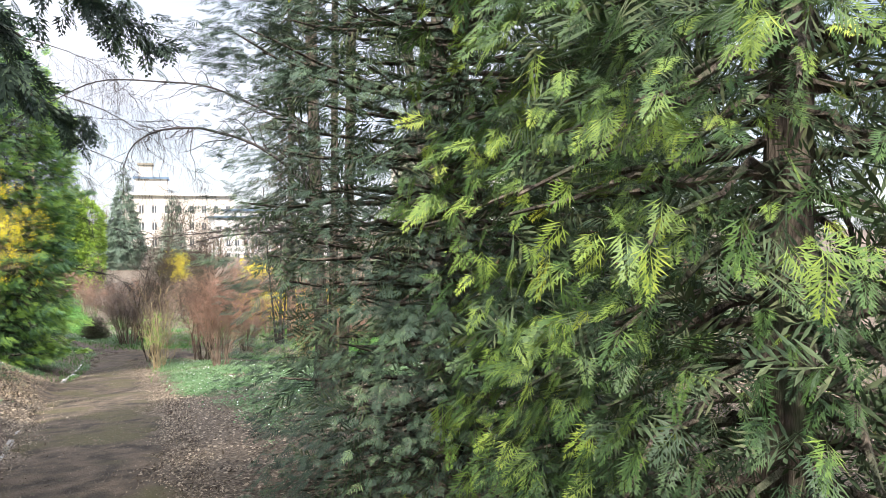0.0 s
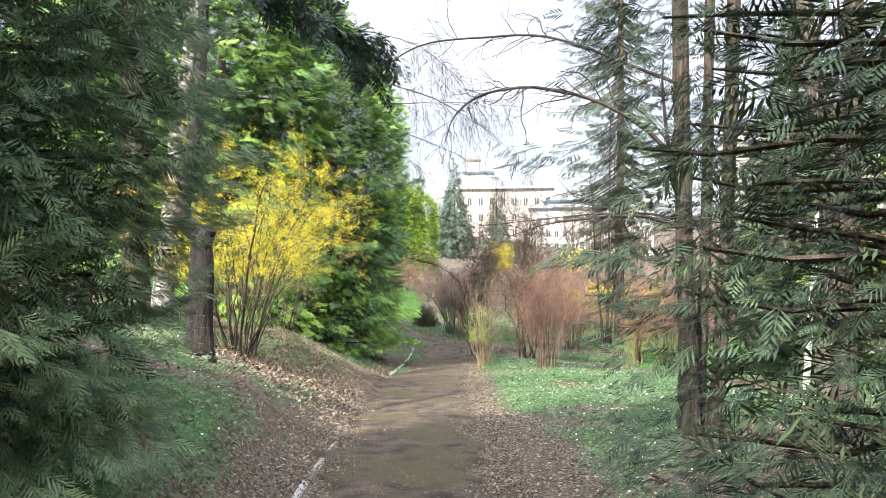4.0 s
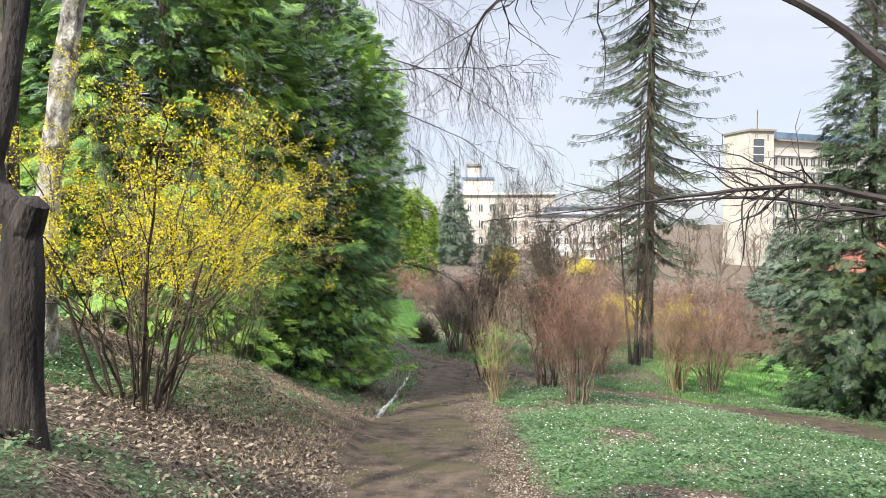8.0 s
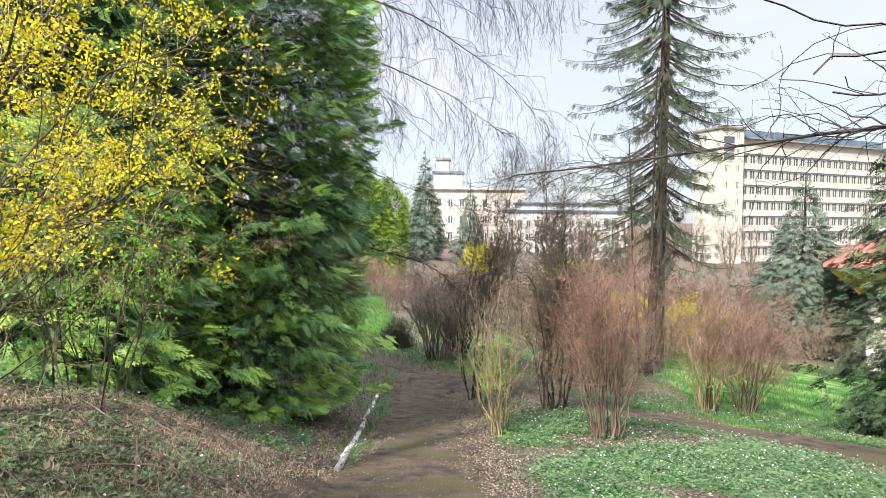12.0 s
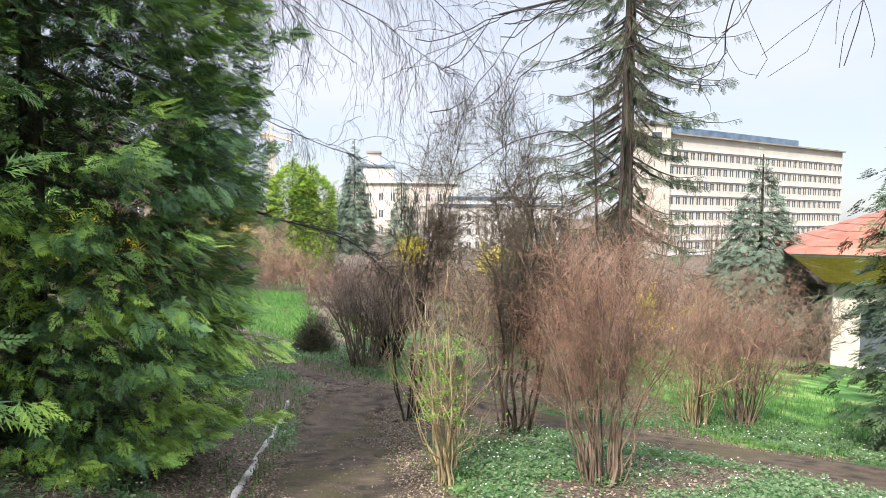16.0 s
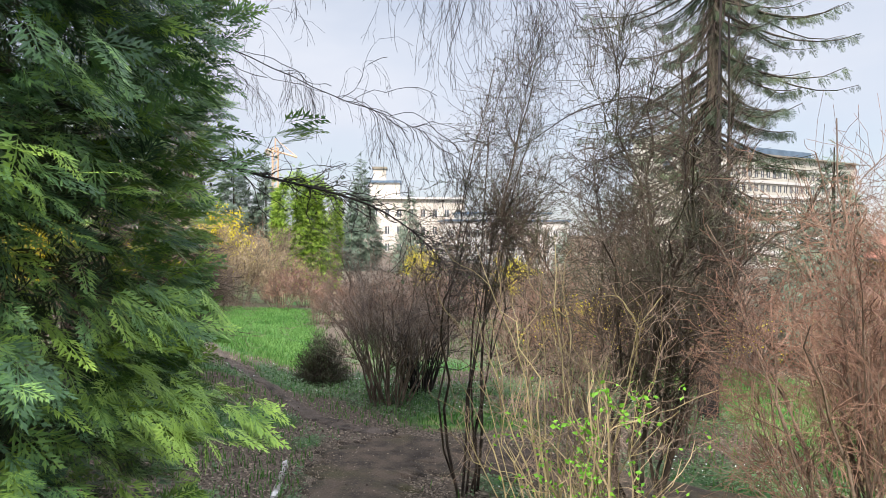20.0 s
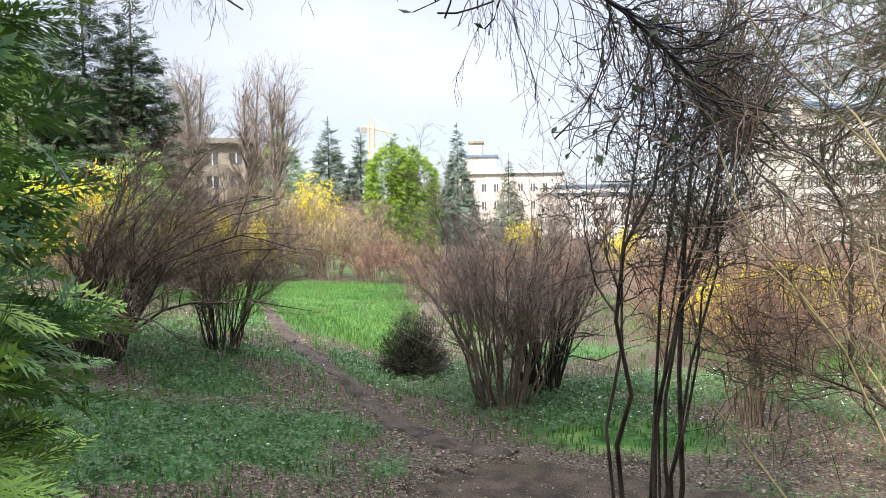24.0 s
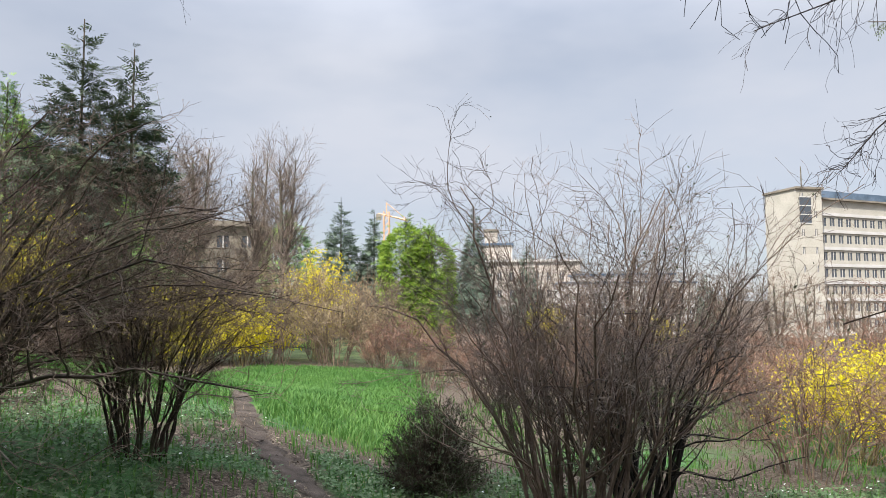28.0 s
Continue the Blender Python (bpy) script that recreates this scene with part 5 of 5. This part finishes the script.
for bx, by, bh, bw, tm in ((-5.6, 44.0, 3.4, 1.6, TWIG_TAN), (-8.2, 43.5, 3.4, 1.6, TWIG_TAN), (-3.6, 44.5, 2.6, 1.4, TWIG_TAN), (-2.2, 43.0, 2.2, 1.4, TWIG_RED), (-9.4, 42.5, 3.6, 1.6, TWIG_TAN), (-6.9, 42.5, 3.6, 1.6, TWIG_TAN), (-4.8, 42.0, 3.0, 1.4, TWIG_TAN), (-11.5, 44.0, 4.0, 1.8, TWIG_TAN), (-3.0, 41.0, 1.5, 1.2, TWIG_RED), (-1.0, 40.5, 1.3, 1.2, TWIG_RED), (1.2, 40.0, 1.4, 1.2, TWIG_RED), (3.6, 39.5, 1.6, 1.2, TWIG_RED),
                           (-11.0, 36.0, 2.4, 1.3, TWIG_BROWN), (-8.6, 33.5, 2.0, 1.1, TWIG_BROWN), (-7.5, 52.0, 4.0, 1.6, TWIG_BROWN), (-4.8, 54.0, 4.2, 1.6, TWIG_BROWN), (8.0, 34.0, 2.2, 1.3, TWIG_RED), (9.5, 30.5, 2.2, 1.2, TWIG_RED), (10.5, 26.5, 2.0, 1.1, TWIG_BROWN), (6.0, 37.0, 2.2, 1.3, TWIG_BROWN), (11.5, 40.0, 3.0, 1.6, TWIG_BROWN), (15.0, 44.0, 3.2, 1.8, TWIG_BROWN), (8.5, 46.0, 3.0, 1.8, TWIG_BROWN), (20.0, 50.0, 3.5, 2.0, TWIG_BROWN), (26.0, 56.0, 4.0, 2.2, TWIG_BROWN)):
    shrub("shrub", "distant leafless thicket at the edge of the meadow", bx, by, bh, bw, 26, 560, TWIG_BROWN, tm, 0.5, 0.2, thick=0.012, fine=0.3, rmin=0.0055, level3=0.8)

# ---- lamp post ----
post = thing("lamp_post", "white painted concrete lamp post leaning slightly", "lamp post", 6.43, 15.0, gz(6.43, 15.0))
part("pole", tubes(line([(0, 0, -0.2), (0.08, 0, 1.4), (0.17, 0, 2.85)], 10), np.linspace(0.065, 0.045, 10)[None], 8), POST_WHITE, post, smooth=True)
part("lamp_cover", tubes(line([(0.17, 0, 2.85), (0.185, 0, 3.0), (0.2, 0, 3.22)], 8), np.array([[0.05, 0.07, 0.085, 0.09, 0.085, 0.075, 0.05, 0.002]]), 12), GLASS_LAMP, post, smooth=True)
part("collar", tubes(line([(0.168, 0, 2.80), (0.17, 0, 2.84), (0.172, 0, 2.88)], 4), np.array([[0.05, 0.058, 0.058, 0.05]]), 12), BARK_DARK, post, smooth=True)

# far bare trees before the buildings
for fx, fy, fh in ((12, 62, 6.5), (17, 68, 7.5), (22, 72, 8.0), (27, 78, 8.5), (33, 84, 9.0), (39, 92, 9.5), (13, 80, 7.5), (45, 96, 10.0), (20, 95, 8.5), (8, 72, 6.0), (30, 62, 7.0), (38, 70, 8.0), (52, 105, 10), (6.5, 100, 8.0), (-2.5, 98, 8.5)):
    bare_tree("bare_tree", "grey leafless tree before the far buildings", fx, fy, [([(0, 0, 0), (0.15, 0, fh * 0.3), (0, 0, fh * 0.75)], 0.16, 0.05), ([(0, 0, fh * 0.15), (0.7, 0.1, fh * 0.45), (0.9, 0.2, fh * 0.8)], 0.09, 0.03), ([(0, 0, fh * 0.2), (-0.6, 0.1, fh * 0.5), (-0.9, 0.2, fh * 0.78)], 0.08, 0.03)],
              BARK_GREY, TWIG_BROWN, 60, (1.2, 3.0), 260, (0.5, 1.4), 0.4, 0.2, fine=1.4, sides=6, rmin=0.009)
# ---- buildings ----
def block(name, label, a, b, deep, z0, z1, floors, bays, wall, sill=0.28, head=0.8, win=0.55, bands=None, roof=None, top=0.0, both=False):
    """A building whose front runs from a to b; windows are set into recesses, bands stand proud between storeys."""
    ax, ay = a
    ln = math.hypot(b[0] - ax, b[1] - ay)
    m = Matrix.Translation((ax, ay, 0)) @ Matrix.Rotation(math.atan2(b[1] - ay, b[0] - ax), 4, "Z")
    ob = thing(name, label, "building", 0, 0, 0)
    ob.matrix_world = m
    fh, bw = (z1 - top - z0) / floors, ln / bays
    part("wall", box(0, ln, 0.5, deep, z0, z1), wall, ob)
    part("plinth", box(0, ln, 0, 0.5, z0 - 3, z0 + fh * sill), wall, ob)
    for f in range(floors):
        hi = z0 + fh * (f + 1 + sill) if f < floors - 1 else z1
        part("wall", box(0, ln, 0, 0.5, z0 + fh * (f + head), hi), wall, ob)
        if bands:
            part("band", box(-0.15, ln + 0.15, -0.22, 0.0, z0 + fh * (f + head + 0.12), z0 + fh * (f + head + 0.30)), bands, ob)
    pier = mesh_from("pier", *box(-bw * (1 - win) / 2, bw * (1 - win) / 2, 0.02, 0.49, z0 + fh * sill, z0 + fh * head), wall)
    first = mesh_from("pier", *box(0, bw * (1 - win) / 2, 0.02, 0.49, z0 + fh * sill, z0 + fh * head), wall)
    last = mesh_from("pier", *box(-bw * (1 - win) / 2, 0, 0.02, 0.49, z0 + fh * sill, z0 + fh * head), wall)
    pane = mesh_from("pane", *box(-bw * win / 2, bw * win / 2, 0.14, 0.20, z0 + fh * sill, z0 + fh * head), GLASS)
    mull = mesh_from("mullion", *box(-bw * 0.03, bw * 0.03, 0.07, 0.13, z0 + fh * sill, z0 + fh * head), WALL_WHITE)
    for f in range(floors):
        for i in range(bays + 1):
            p = new("pier", first if i == 0 else last if i == bays else pier)
            p.parent, p.location = ob, (bw * i, 0, fh * f)
            if i < bays:
                q = new("window", pane)
                q.parent, q.location = ob, (bw * (i + 0.5), 0, fh * f)
                w = new("mullion", mull)
                w.parent, w.location = q, (0, 0, 0)
    if roof:
        part("roof", box(-0.5, ln + 0.5, -0.6, deep + 0.5, z1, z1 + 0.5), roof, ob)
    return ob


hospital = block("hospital_building", "long cream hospital block with white balcony bands and dark windows", (67.2, 157.4), (130, 188), 5, -10, 19.2, 8, 30, WALL_CREAM, 0.38, 0.86, 0.62, WALL_WHITE, None, 3.0)
part("roof_rail", box(4, 54, 3, 3.6, 20.2, 21.6), ROOF_BLUE, hospital)
for i in range(18):
    part("roof_post", box(5 + i * 2.8, 5.3 + i * 2.8, 3.1, 3.5, 19.2, 20.2), ROOF_BLUE, hospital)
part("cornice", box(0.3, 70.2, -0.7, 5.5, 19.2, 19.55), WALL_BROWN, hospital)
tower = block("stair_tower", "cream stair tower at the end of the hospital", (61.6, 154.6), (67.0, 155.95), 9, -10, 20.9, 9, 2, WALL_CREAM, 0.42, 0.8, 0.2)
part("cap", box(-0.3, 5.9, -0.4, 9.4, 20.9, 21.3), WALL_BROWN, tower)
glazing = part("window", box(0.7, 3.2, -0.06, -0.01, 14.4, 19.4), GLASS, tower, "tall stair window")
for i in range(4):
    part("mullion", box(0.65, 3.25, -0.12, -0.065, 14.3 + 1.67 * i, 14.5 + 1.67 * i), WALL_WHITE, glazing)
part("antenna", tubes(line([(4.5, 4, 21.2), (4.5, 4, 23.5), (4.5, 4, 26)], 5), np.full((1, 5), 0.12), 5), BARK_GREY, tower)

old = block("old_building", "pale classical building with a stepped roof tower", (0.2, 176), (24.2, 174), 16, -8, 8.6, 4, 9, WALL_PINK, 0.28, 0.72, 0.34, None, None, 1.2)
part("cornice", box(-0.6, 24.6, -0.7, 16, 8.6, 9.1), WALL_WHITE, old)
part("roof_tower", box(2.6, 9.4, 2, 9, 9.1, 12.4), WALL_PINK, old)
part("tower_roof", box(2.2, 9.8, 1.6, 9.4, 12.4, 12.9), ROOF_BLUE, old)
part("roof_tower", box(3.4, 6.2, 3, 7, 12.9, 15.6), WALL_PINK, old)
part("tower_roof", box(3.1, 6.5, 2.7, 7.3, 15.6, 16.1), WALL_BROWN, old)
low = block("low_wing", "long low pale wing with rows of windows", (18.0, 158), (43.5, 158), 12, -9, 3.4, 4, 14, WALL_WHITE, 0.25, 0.72, 0.45, None, None, 1.0)
part("attic", box(3, 22, 2, 10, 3.4, 5.0), WALL_WHITE, low)
part("attic_roof", box(2.6, 22.4, 1.6, 10.4, 5.0, 5.4), ROOF_BLUE, low)
part("roof", box(-0.3, 25.8, -0.4, 12.3, 3.4, 3.8), ROOF_BLUE, low)
block("taupe_building", "taupe apartment building with deep balconies", (-48, 72), (-30, 66), 12, -2, 10.5, 4, 5, WALL_BROWN, 0.32, 0.9, 0.7, WALL_BROWN, WALL_BROWN, 0.4)
block("taupe_building", "pale apartment building behind the bare trees", (-31, 84), (-20, 86), 12, -2, 7.4, 4, 5, WALL_BROWN, 0.3, 0.8, 0.5, None, WALL_BROWN, 0.4)

# pavilion with hipped tile roof
pav = thing("pavilion", "single-storey pavilion with red tile hipped roof and ochre eaves", "building", 11.75, 28.7, 0.3)
pav.rotation_euler = (0, 0, radians(-30))
part("wall", box(1.1, 11, 1.1, 9, -4.6, -0.5), WALL_CREAM, pav)
part("plinth", box(1.0, 11.1, 1.0, 9.1, -5, -3.6), STONE, pav)


def frustum(x0, x1, y0, y1, z0, inx, iny, z1):
    V, F = box(x0, x1, y0, y1, z0, z1)
    V[4:, 0] += np.array([inx, -inx, inx, -inx])
    V[4:, 1] += np.array([iny, iny, -iny, -iny])
    return V, F


part("eave", frustum(0.9, 11.2, 0.9, 9.2, -0.62, -0.9, -0.9, 0.12), WALL_YELLOW, pav)
part("fascia", box(-0.04, 12.14, -0.04, 10.14, 0.125, 0.19), WALL_WHITE, pav)
part("roof", frustum(-0.1, 12.2, -0.1, 10.2, 0.194, 4.6, 4.6, 2.0), ROOF_RED, pav)
for i in range(9):
    t = i / 9
    part("tile_course", frustum(-0.12 + 4.6 * t, 12.22 - 4.6 * t, -0.12 + 4.6 * t, 10.22 - 4.6 * t, 0.2 + 1.806 * t, 0.3, 0.3, 0.2 + 1.806 * (t + 0.075)), ROOF_RED, pav)
for i in range(4):
    w = part("window", box(1.8 + 2.2 * i, 2.9 + 2.2 * i, 1.06, 1.09, -2.9, -1.2), GLASS, pav)
    part("frame", box(1.72 + 2.2 * i, 2.98 + 2.2 * i, 1.04, 1.055, -3.0, -2.9), WALL_WHITE, w)

# crane
crane = thing("tower_crane", "pale orange tower crane above the far trees", "crane", -15.2, 152, 0)
mast = []
for sx in (-0.5, 0.5):
    for sy in (-0.5, 0.5):
        mast.append(tubes(line([(sx, sy, -6), (sx, sy, 8), (sx, sy, 17)], 6), np.full((1, 6), 0.11), 4))
for i in range(23):
    z = -6 + i
    mast.append(tubes(line([(-0.5, -0.5, z), (0.5, -0.5, z + 1)], 2), np.full((1, 2), 0.07), 3))
    mast.append(tubes(line([(-0.5, 0.5, z + 1), (-0.5, -0.5, z)], 2), np.full((1, 2), 0.07), 3))
part("mast", joined(mast), STEEL_YELLOW, crane)
part("jib", joined([tubes(line([(-1.6, 0, 16.6), (1.5, 0, 16.0), (4.0, 0, 15.2)], 6), np.full((1, 6), 0.16), 4), tubes(line([(0, 0, 18.6), (2, 0, 17), (4.0, 0, 15.3)], 4), np.full((1, 4), 0.07), 4),
                    tubes(line([(0, 0, 16), (0, 0, 17.4), (0, 0, 18.7)], 4), np.full((1, 4), 0.12), 4)]), STEEL_YELLOW, crane)
part("counterweight", box(-1.9, -1.0, -0.5, 0.5, 15.4, 16.5), WALL_BROWN, crane)

# ---- ground cover ----
def scatter(n, x0, x1, y0, y1, mask):
    x, y = rng.uniform(x0, x1, n), rng.uniform(y0, y1, n)
    k = rng.uniform(0, 1, n) < mask(x, y)
    return x[k], y[k]


def off_path(x, y):
    l = np.interp(y, [p[1] for p in PATH_L], [p[0] for p in PATH_L])
    r = np.interp(y, [p[1] for p in PATH_R], [p[0] for p in PATH_R])
    main = ((x < l - 0.02) | (x > r + 0.02)) | (y > 21.4)
    yl = np.interp(x, [p[0] for p in SIDE_A], [p[1] for p in SIDE_A])
    yh = np.interp(x, [p[0] for p in SIDE_B], [p[1] for p in SIDE_B])
    return (main & ~((y > yl) & (y < yh) & (x > 0.2))).astype(float)


def stuff(name, label, category, VF, mat):
    return tagged(part(name, VF, mat), label, category, kind="stuff")


# wood anemone: low rosettes of three cut leaves, white flowers above some
x, y = scatter(130000, -6.5, 8, 3, 25.5, lambda x, y: herb_mask(x, y) * off_path(x, y))
z = ground(x, y) + rumple(x, y)
items = []
for i in range(4):
    a = rng.uniform(0, 2 * np.pi, len(x))
    p = np.stack([x + np.cos(a) * 0.015, y + np.sin(a) * 0.015, z + rng.uniform(0.02, 0.07, len(x))], 1)
    ax = np.stack([np.cos(a), np.sin(a), rng.uniform(-0.1, 0.6, len(x))], 1)
    items.append(sprays(p, ax, np.array([0, 0, 1.0]) + rng.normal(size=(len(x), 3)) * 0.35, rng.uniform(0.020, 0.046, len(x)), np.array([(0, 0, 0), (0.55, 0.34, 0.08), (1, 0, 0), (0.55, -0.34, 0.08)])))
stuff("anemone_leaves", "carpet of green wood anemone leaves", "herb", joined(items), LEAF_GROUND)
k = rng.uniform(0, 1, len(x)) < 0.085 * (1 - 0.65 * smooth01(17.5, 19, y) * (x < 0))
fx, fy, fz = x[k], y[k], z[k] + rng.uniform(0.06, 0.11, k.sum())
t = [(math.cos(i * math.pi / 3), math.sin(i * math.pi / 3), 0.25) for i in range(6)]
petals = np.array([q for i in range(6) for q in ((0, 0, 0), (t[i][0] * 0.7 + t[i][1] * 0.3, t[i][1] * 0.7 - t[i][0] * 0.3, 0.2), t[i], (t[i][0] * 0.7 - t[i][1] * 0.3, t[i][1] * 0.7 + t[i][0] * 0.3, 0.2))])
n = len(fx)
stuff("anemone_flowers", "white wood anemone flowers scattered over the carpet", "flower", sprays(np.stack([fx, fy, fz], 1), rng.normal(size=(n, 3)) * np.array([1, 1, 0.1]), np.array([0, -0.2, 1.0]) + rng.normal(size=(n, 3)) * 0.3, rng.uniform(0.007, 0.0115, n), petals), PETAL_WHITE)
# fallen leaves
x, y = scatter(130000, -5.5, 6.5, 2, 25, lambda x, y: (0.25 + 0.75 * (1 - herb_mask(x, y))) * (0.06 + 0.94 * off_path(x, y)) * (1 - meadow_mask(x, y)) * (1 - 0.2 * smooth01(19.5, 21.5, y)))
stuff("fallen_leaves", "brown fallen leaves on the ground", "leaf litter", leaves(np.stack([x, y, ground(x, y) + rumple(x, y) + 0.012], 1), 0.034, 0.72), LEAF_DEAD)


def drift_mask(x, y):
    """Leaf drifts creeping in from both edges of the path, uneven in width."""
    l = np.interp(y, [p[1] for p in PATH_L], [p[0] for p in PATH_L])
    r = np.interp(y, [p[1] for p in PATH_R], [p[0] for p in PATH_R])
    wl, wr = 0.06 + 0.30 * value_noise(x * 0.3, y, 2.3, 4.0) ** 2, 0.05 + 0.26 * value_noise(x * 0.3, y, 1.9, 7.0) ** 2
    return np.exp(-(np.maximum(x - l, 0) / wl) ** 2) * (x > l - 0.25) + np.exp(-(np.maximum(r - x, 0) / wr) ** 2) * (x < r + 0.3) + 0.05


x, y = scatter(150000, -1.7, 1.1, -1, 21.5, drift_mask)
stuff("leaf_crumbs", "crumbled leaves and bark along the path edges", "leaf litter", leaves(np.stack([x, y, ground(x, y) + rumple(x, y) + 0.018], 1), 0.019, 0.6), LEAF_DEAD)


x, y = scatter(22000, -4.6, -1.1, 8.5, 14.6, lambda x, y: np.exp(-((x + 1.9) ** 2 / 0.8 + (y - 10.8) ** 2 / 2.2)))
stuff("mound_litter", "dark rotting leaves heaped on the mound", "leaf litter", leaves(np.stack([x, y, ground(x, y) + rumple(x, y) + rng.uniform(0.01, 0.04, len(x))], 1), 0.04, 0.5), LEAF_DEAD)


x, y = scatter(60000, -1.45, 0.5, 2, 22.3, lambda x, y: (1 - off_path(x, y)) * (0.25 + 0.75 * value_noise(x, y, 3.1, 5.0)))
stuff("path_grit", "fine grit, bark crumbs and moss scraps on the path", "grit", leaves(np.stack([x, y, ground(x, y) + rumple(x, y) * 0.12 + 0.021], 1), 0.012, 0.7), LEAF_DEAD)
x, y = scatter(26000, -1.3, 0.5, 3, 21, lambda x, y: (1 - off_path(x, y)) * smooth01(0.45, 0.8, value_noise(x, y, 1.7, 3.0)) * (0.3 + 0.7 * np.exp(-((x + 0.3) / 0.35) ** 2)))
stuff("path_moss", "thin yellow-green moss scraps on the path", "moss", leaves(np.stack([x, y, ground(x, y) + rumple(x, y) * 0.12 + 0.0205], 1), 0.013, 0.8), BUD_DARK)


def blades(x, y, h, w=0.006, bend=0.4):
    n = len(x)
    a = rng.uniform(0, 2 * np.pi, n)
    d = np.stack([np.cos(a), np.sin(a), np.zeros(n)], 1)
    s = np.stack([-np.sin(a), np.cos(a), np.zeros(n)], 1) * w
    b = np.stack([x, y, ground(x, y) + rumple(x, y) - 0.005], 1)
    hh = h * rng.uniform(0.5, 1.3, n)[:, None]
    up = np.array([0, 0, 1.0])
    mid, tip = b + up * hh * 0.6 + d * hh * bend * 0.3, b + up * hh * 0.95 + d * hh * bend
    V = np.stack([b - s, b + s, mid + s * 0.7, mid - s * 0.7, tip], 1).reshape(-1, 3)
    i = np.arange(n)[:, None] * 5
    F = np.concatenate([i + np.array([[0, 1, 2, 3]]), i + np.array([[3, 2, 4, 4]])])
    return V, F


def grass_mask(x, y):
    edge = np.exp(-((x + 0.86) / 0.1) ** 2) * smooth01(13.8, 15, y) * (1 - smooth01(20.5, 21.5, y)) + 0.35 * np.exp(-((x + 1.12) / 0.1) ** 2) * smooth01(4, 7, y)
    side = 0.5 * smooth01(2.6, 3.4, x) * smooth01(18.6, 20, y + 0.3 * x)
    lawn = 0.8 * smooth01(0.1, 0.6, -0.6 - x) * smooth01(18, 20, y) * (1 - smooth01(25, 27, y)) + 0.6 * smooth01(21.4, 22, y) * (1 - smooth01(25.5, 27, y)) * (1 - smooth01(2, 3, x)) * smooth01(-1.2, -0.6, x)
    return np.clip(meadow_mask(x, y) * 0.9 + edge + side + lawn + 0.05, 0, 1) * off_path(x, y) * off_trail(x, y)


x, y = scatter(110000, -7, 9, 13, 41, grass_mask)
stuff("grass", "bright green spring grass", "grass", blades(x, y, 0.09, 0.006), LEAF_GRASS)
x, y = scatter(150000, -7, 0.2, 24.5, 41, lambda x, y: meadow_mask(x, y) * off_trail(x, y) * (0.35 + 0.65 * (y < 33)))
stuff("meadow_grass", "lush bright green grass of the mown meadow", "grass", blades(x, y, 0.10, 0.007, 0.6), LEAF_GRASS)
x, y = scatter(30000, -4.2, -1.1, 10.2, 14.2, lambda x, y: np.exp(-((x + 2.2) ** 2 / 1.2 + (y - 12.5) ** 2 / 2.0)))
stuff("dry_grass", "dry straw-coloured grass and stalks on the mound", "grass", blades(x, y, 0.06, 0.0016, 1.4), STRAW)
x, y = scatter(14000, -6, -1.2, 3, 26, lambda x, y: 0.5 * value_noise(x, y, 2.2, 4) * off_path(x, y))
stuff("dry_stalks", "dry fallen stalks in the litter", "grass", blades(x, y, 0.08, 0.0016, 1.5), STRAW)

# broken twigs on the mound and in the litter
n = 420
x, y = rng.normal(-2.3, 0.75, n), rng.normal(12.6, 0.7, n)
x[220:], y[220:] = rng.uniform(-4.5, -1.3, n - 220), rng.uniform(4, 15, n - 220)
a, ln = rng.uniform(0, 2 * np.pi, n), rng.uniform(0.12, 0.55, n)
s = np.linspace(-0.5, 0.5, 5)[None]
px, py = x[:, None] + np.cos(a)[:, None] * ln[:, None] * s, y[:, None] + np.sin(a)[:, None] * ln[:, None] * s
pz = ground(px, py) + rumple(px, py) + 0.012 + np.abs(rng.normal(size=(n, 1))) * 0.05 * (0.5 + s)
P = np.stack([px, py, pz], 2) + rng.normal(size=(n, 5, 3)) * 0.008
stuff("fallen_twigs", "broken dry twigs lying on the mound and the bank", "twig", tubes(P, np.linspace(0.005, 0.0025, 5)[None] * rng.uniform(0.6, 1.6, (n, 1)), 4), TWIG_BROWN)
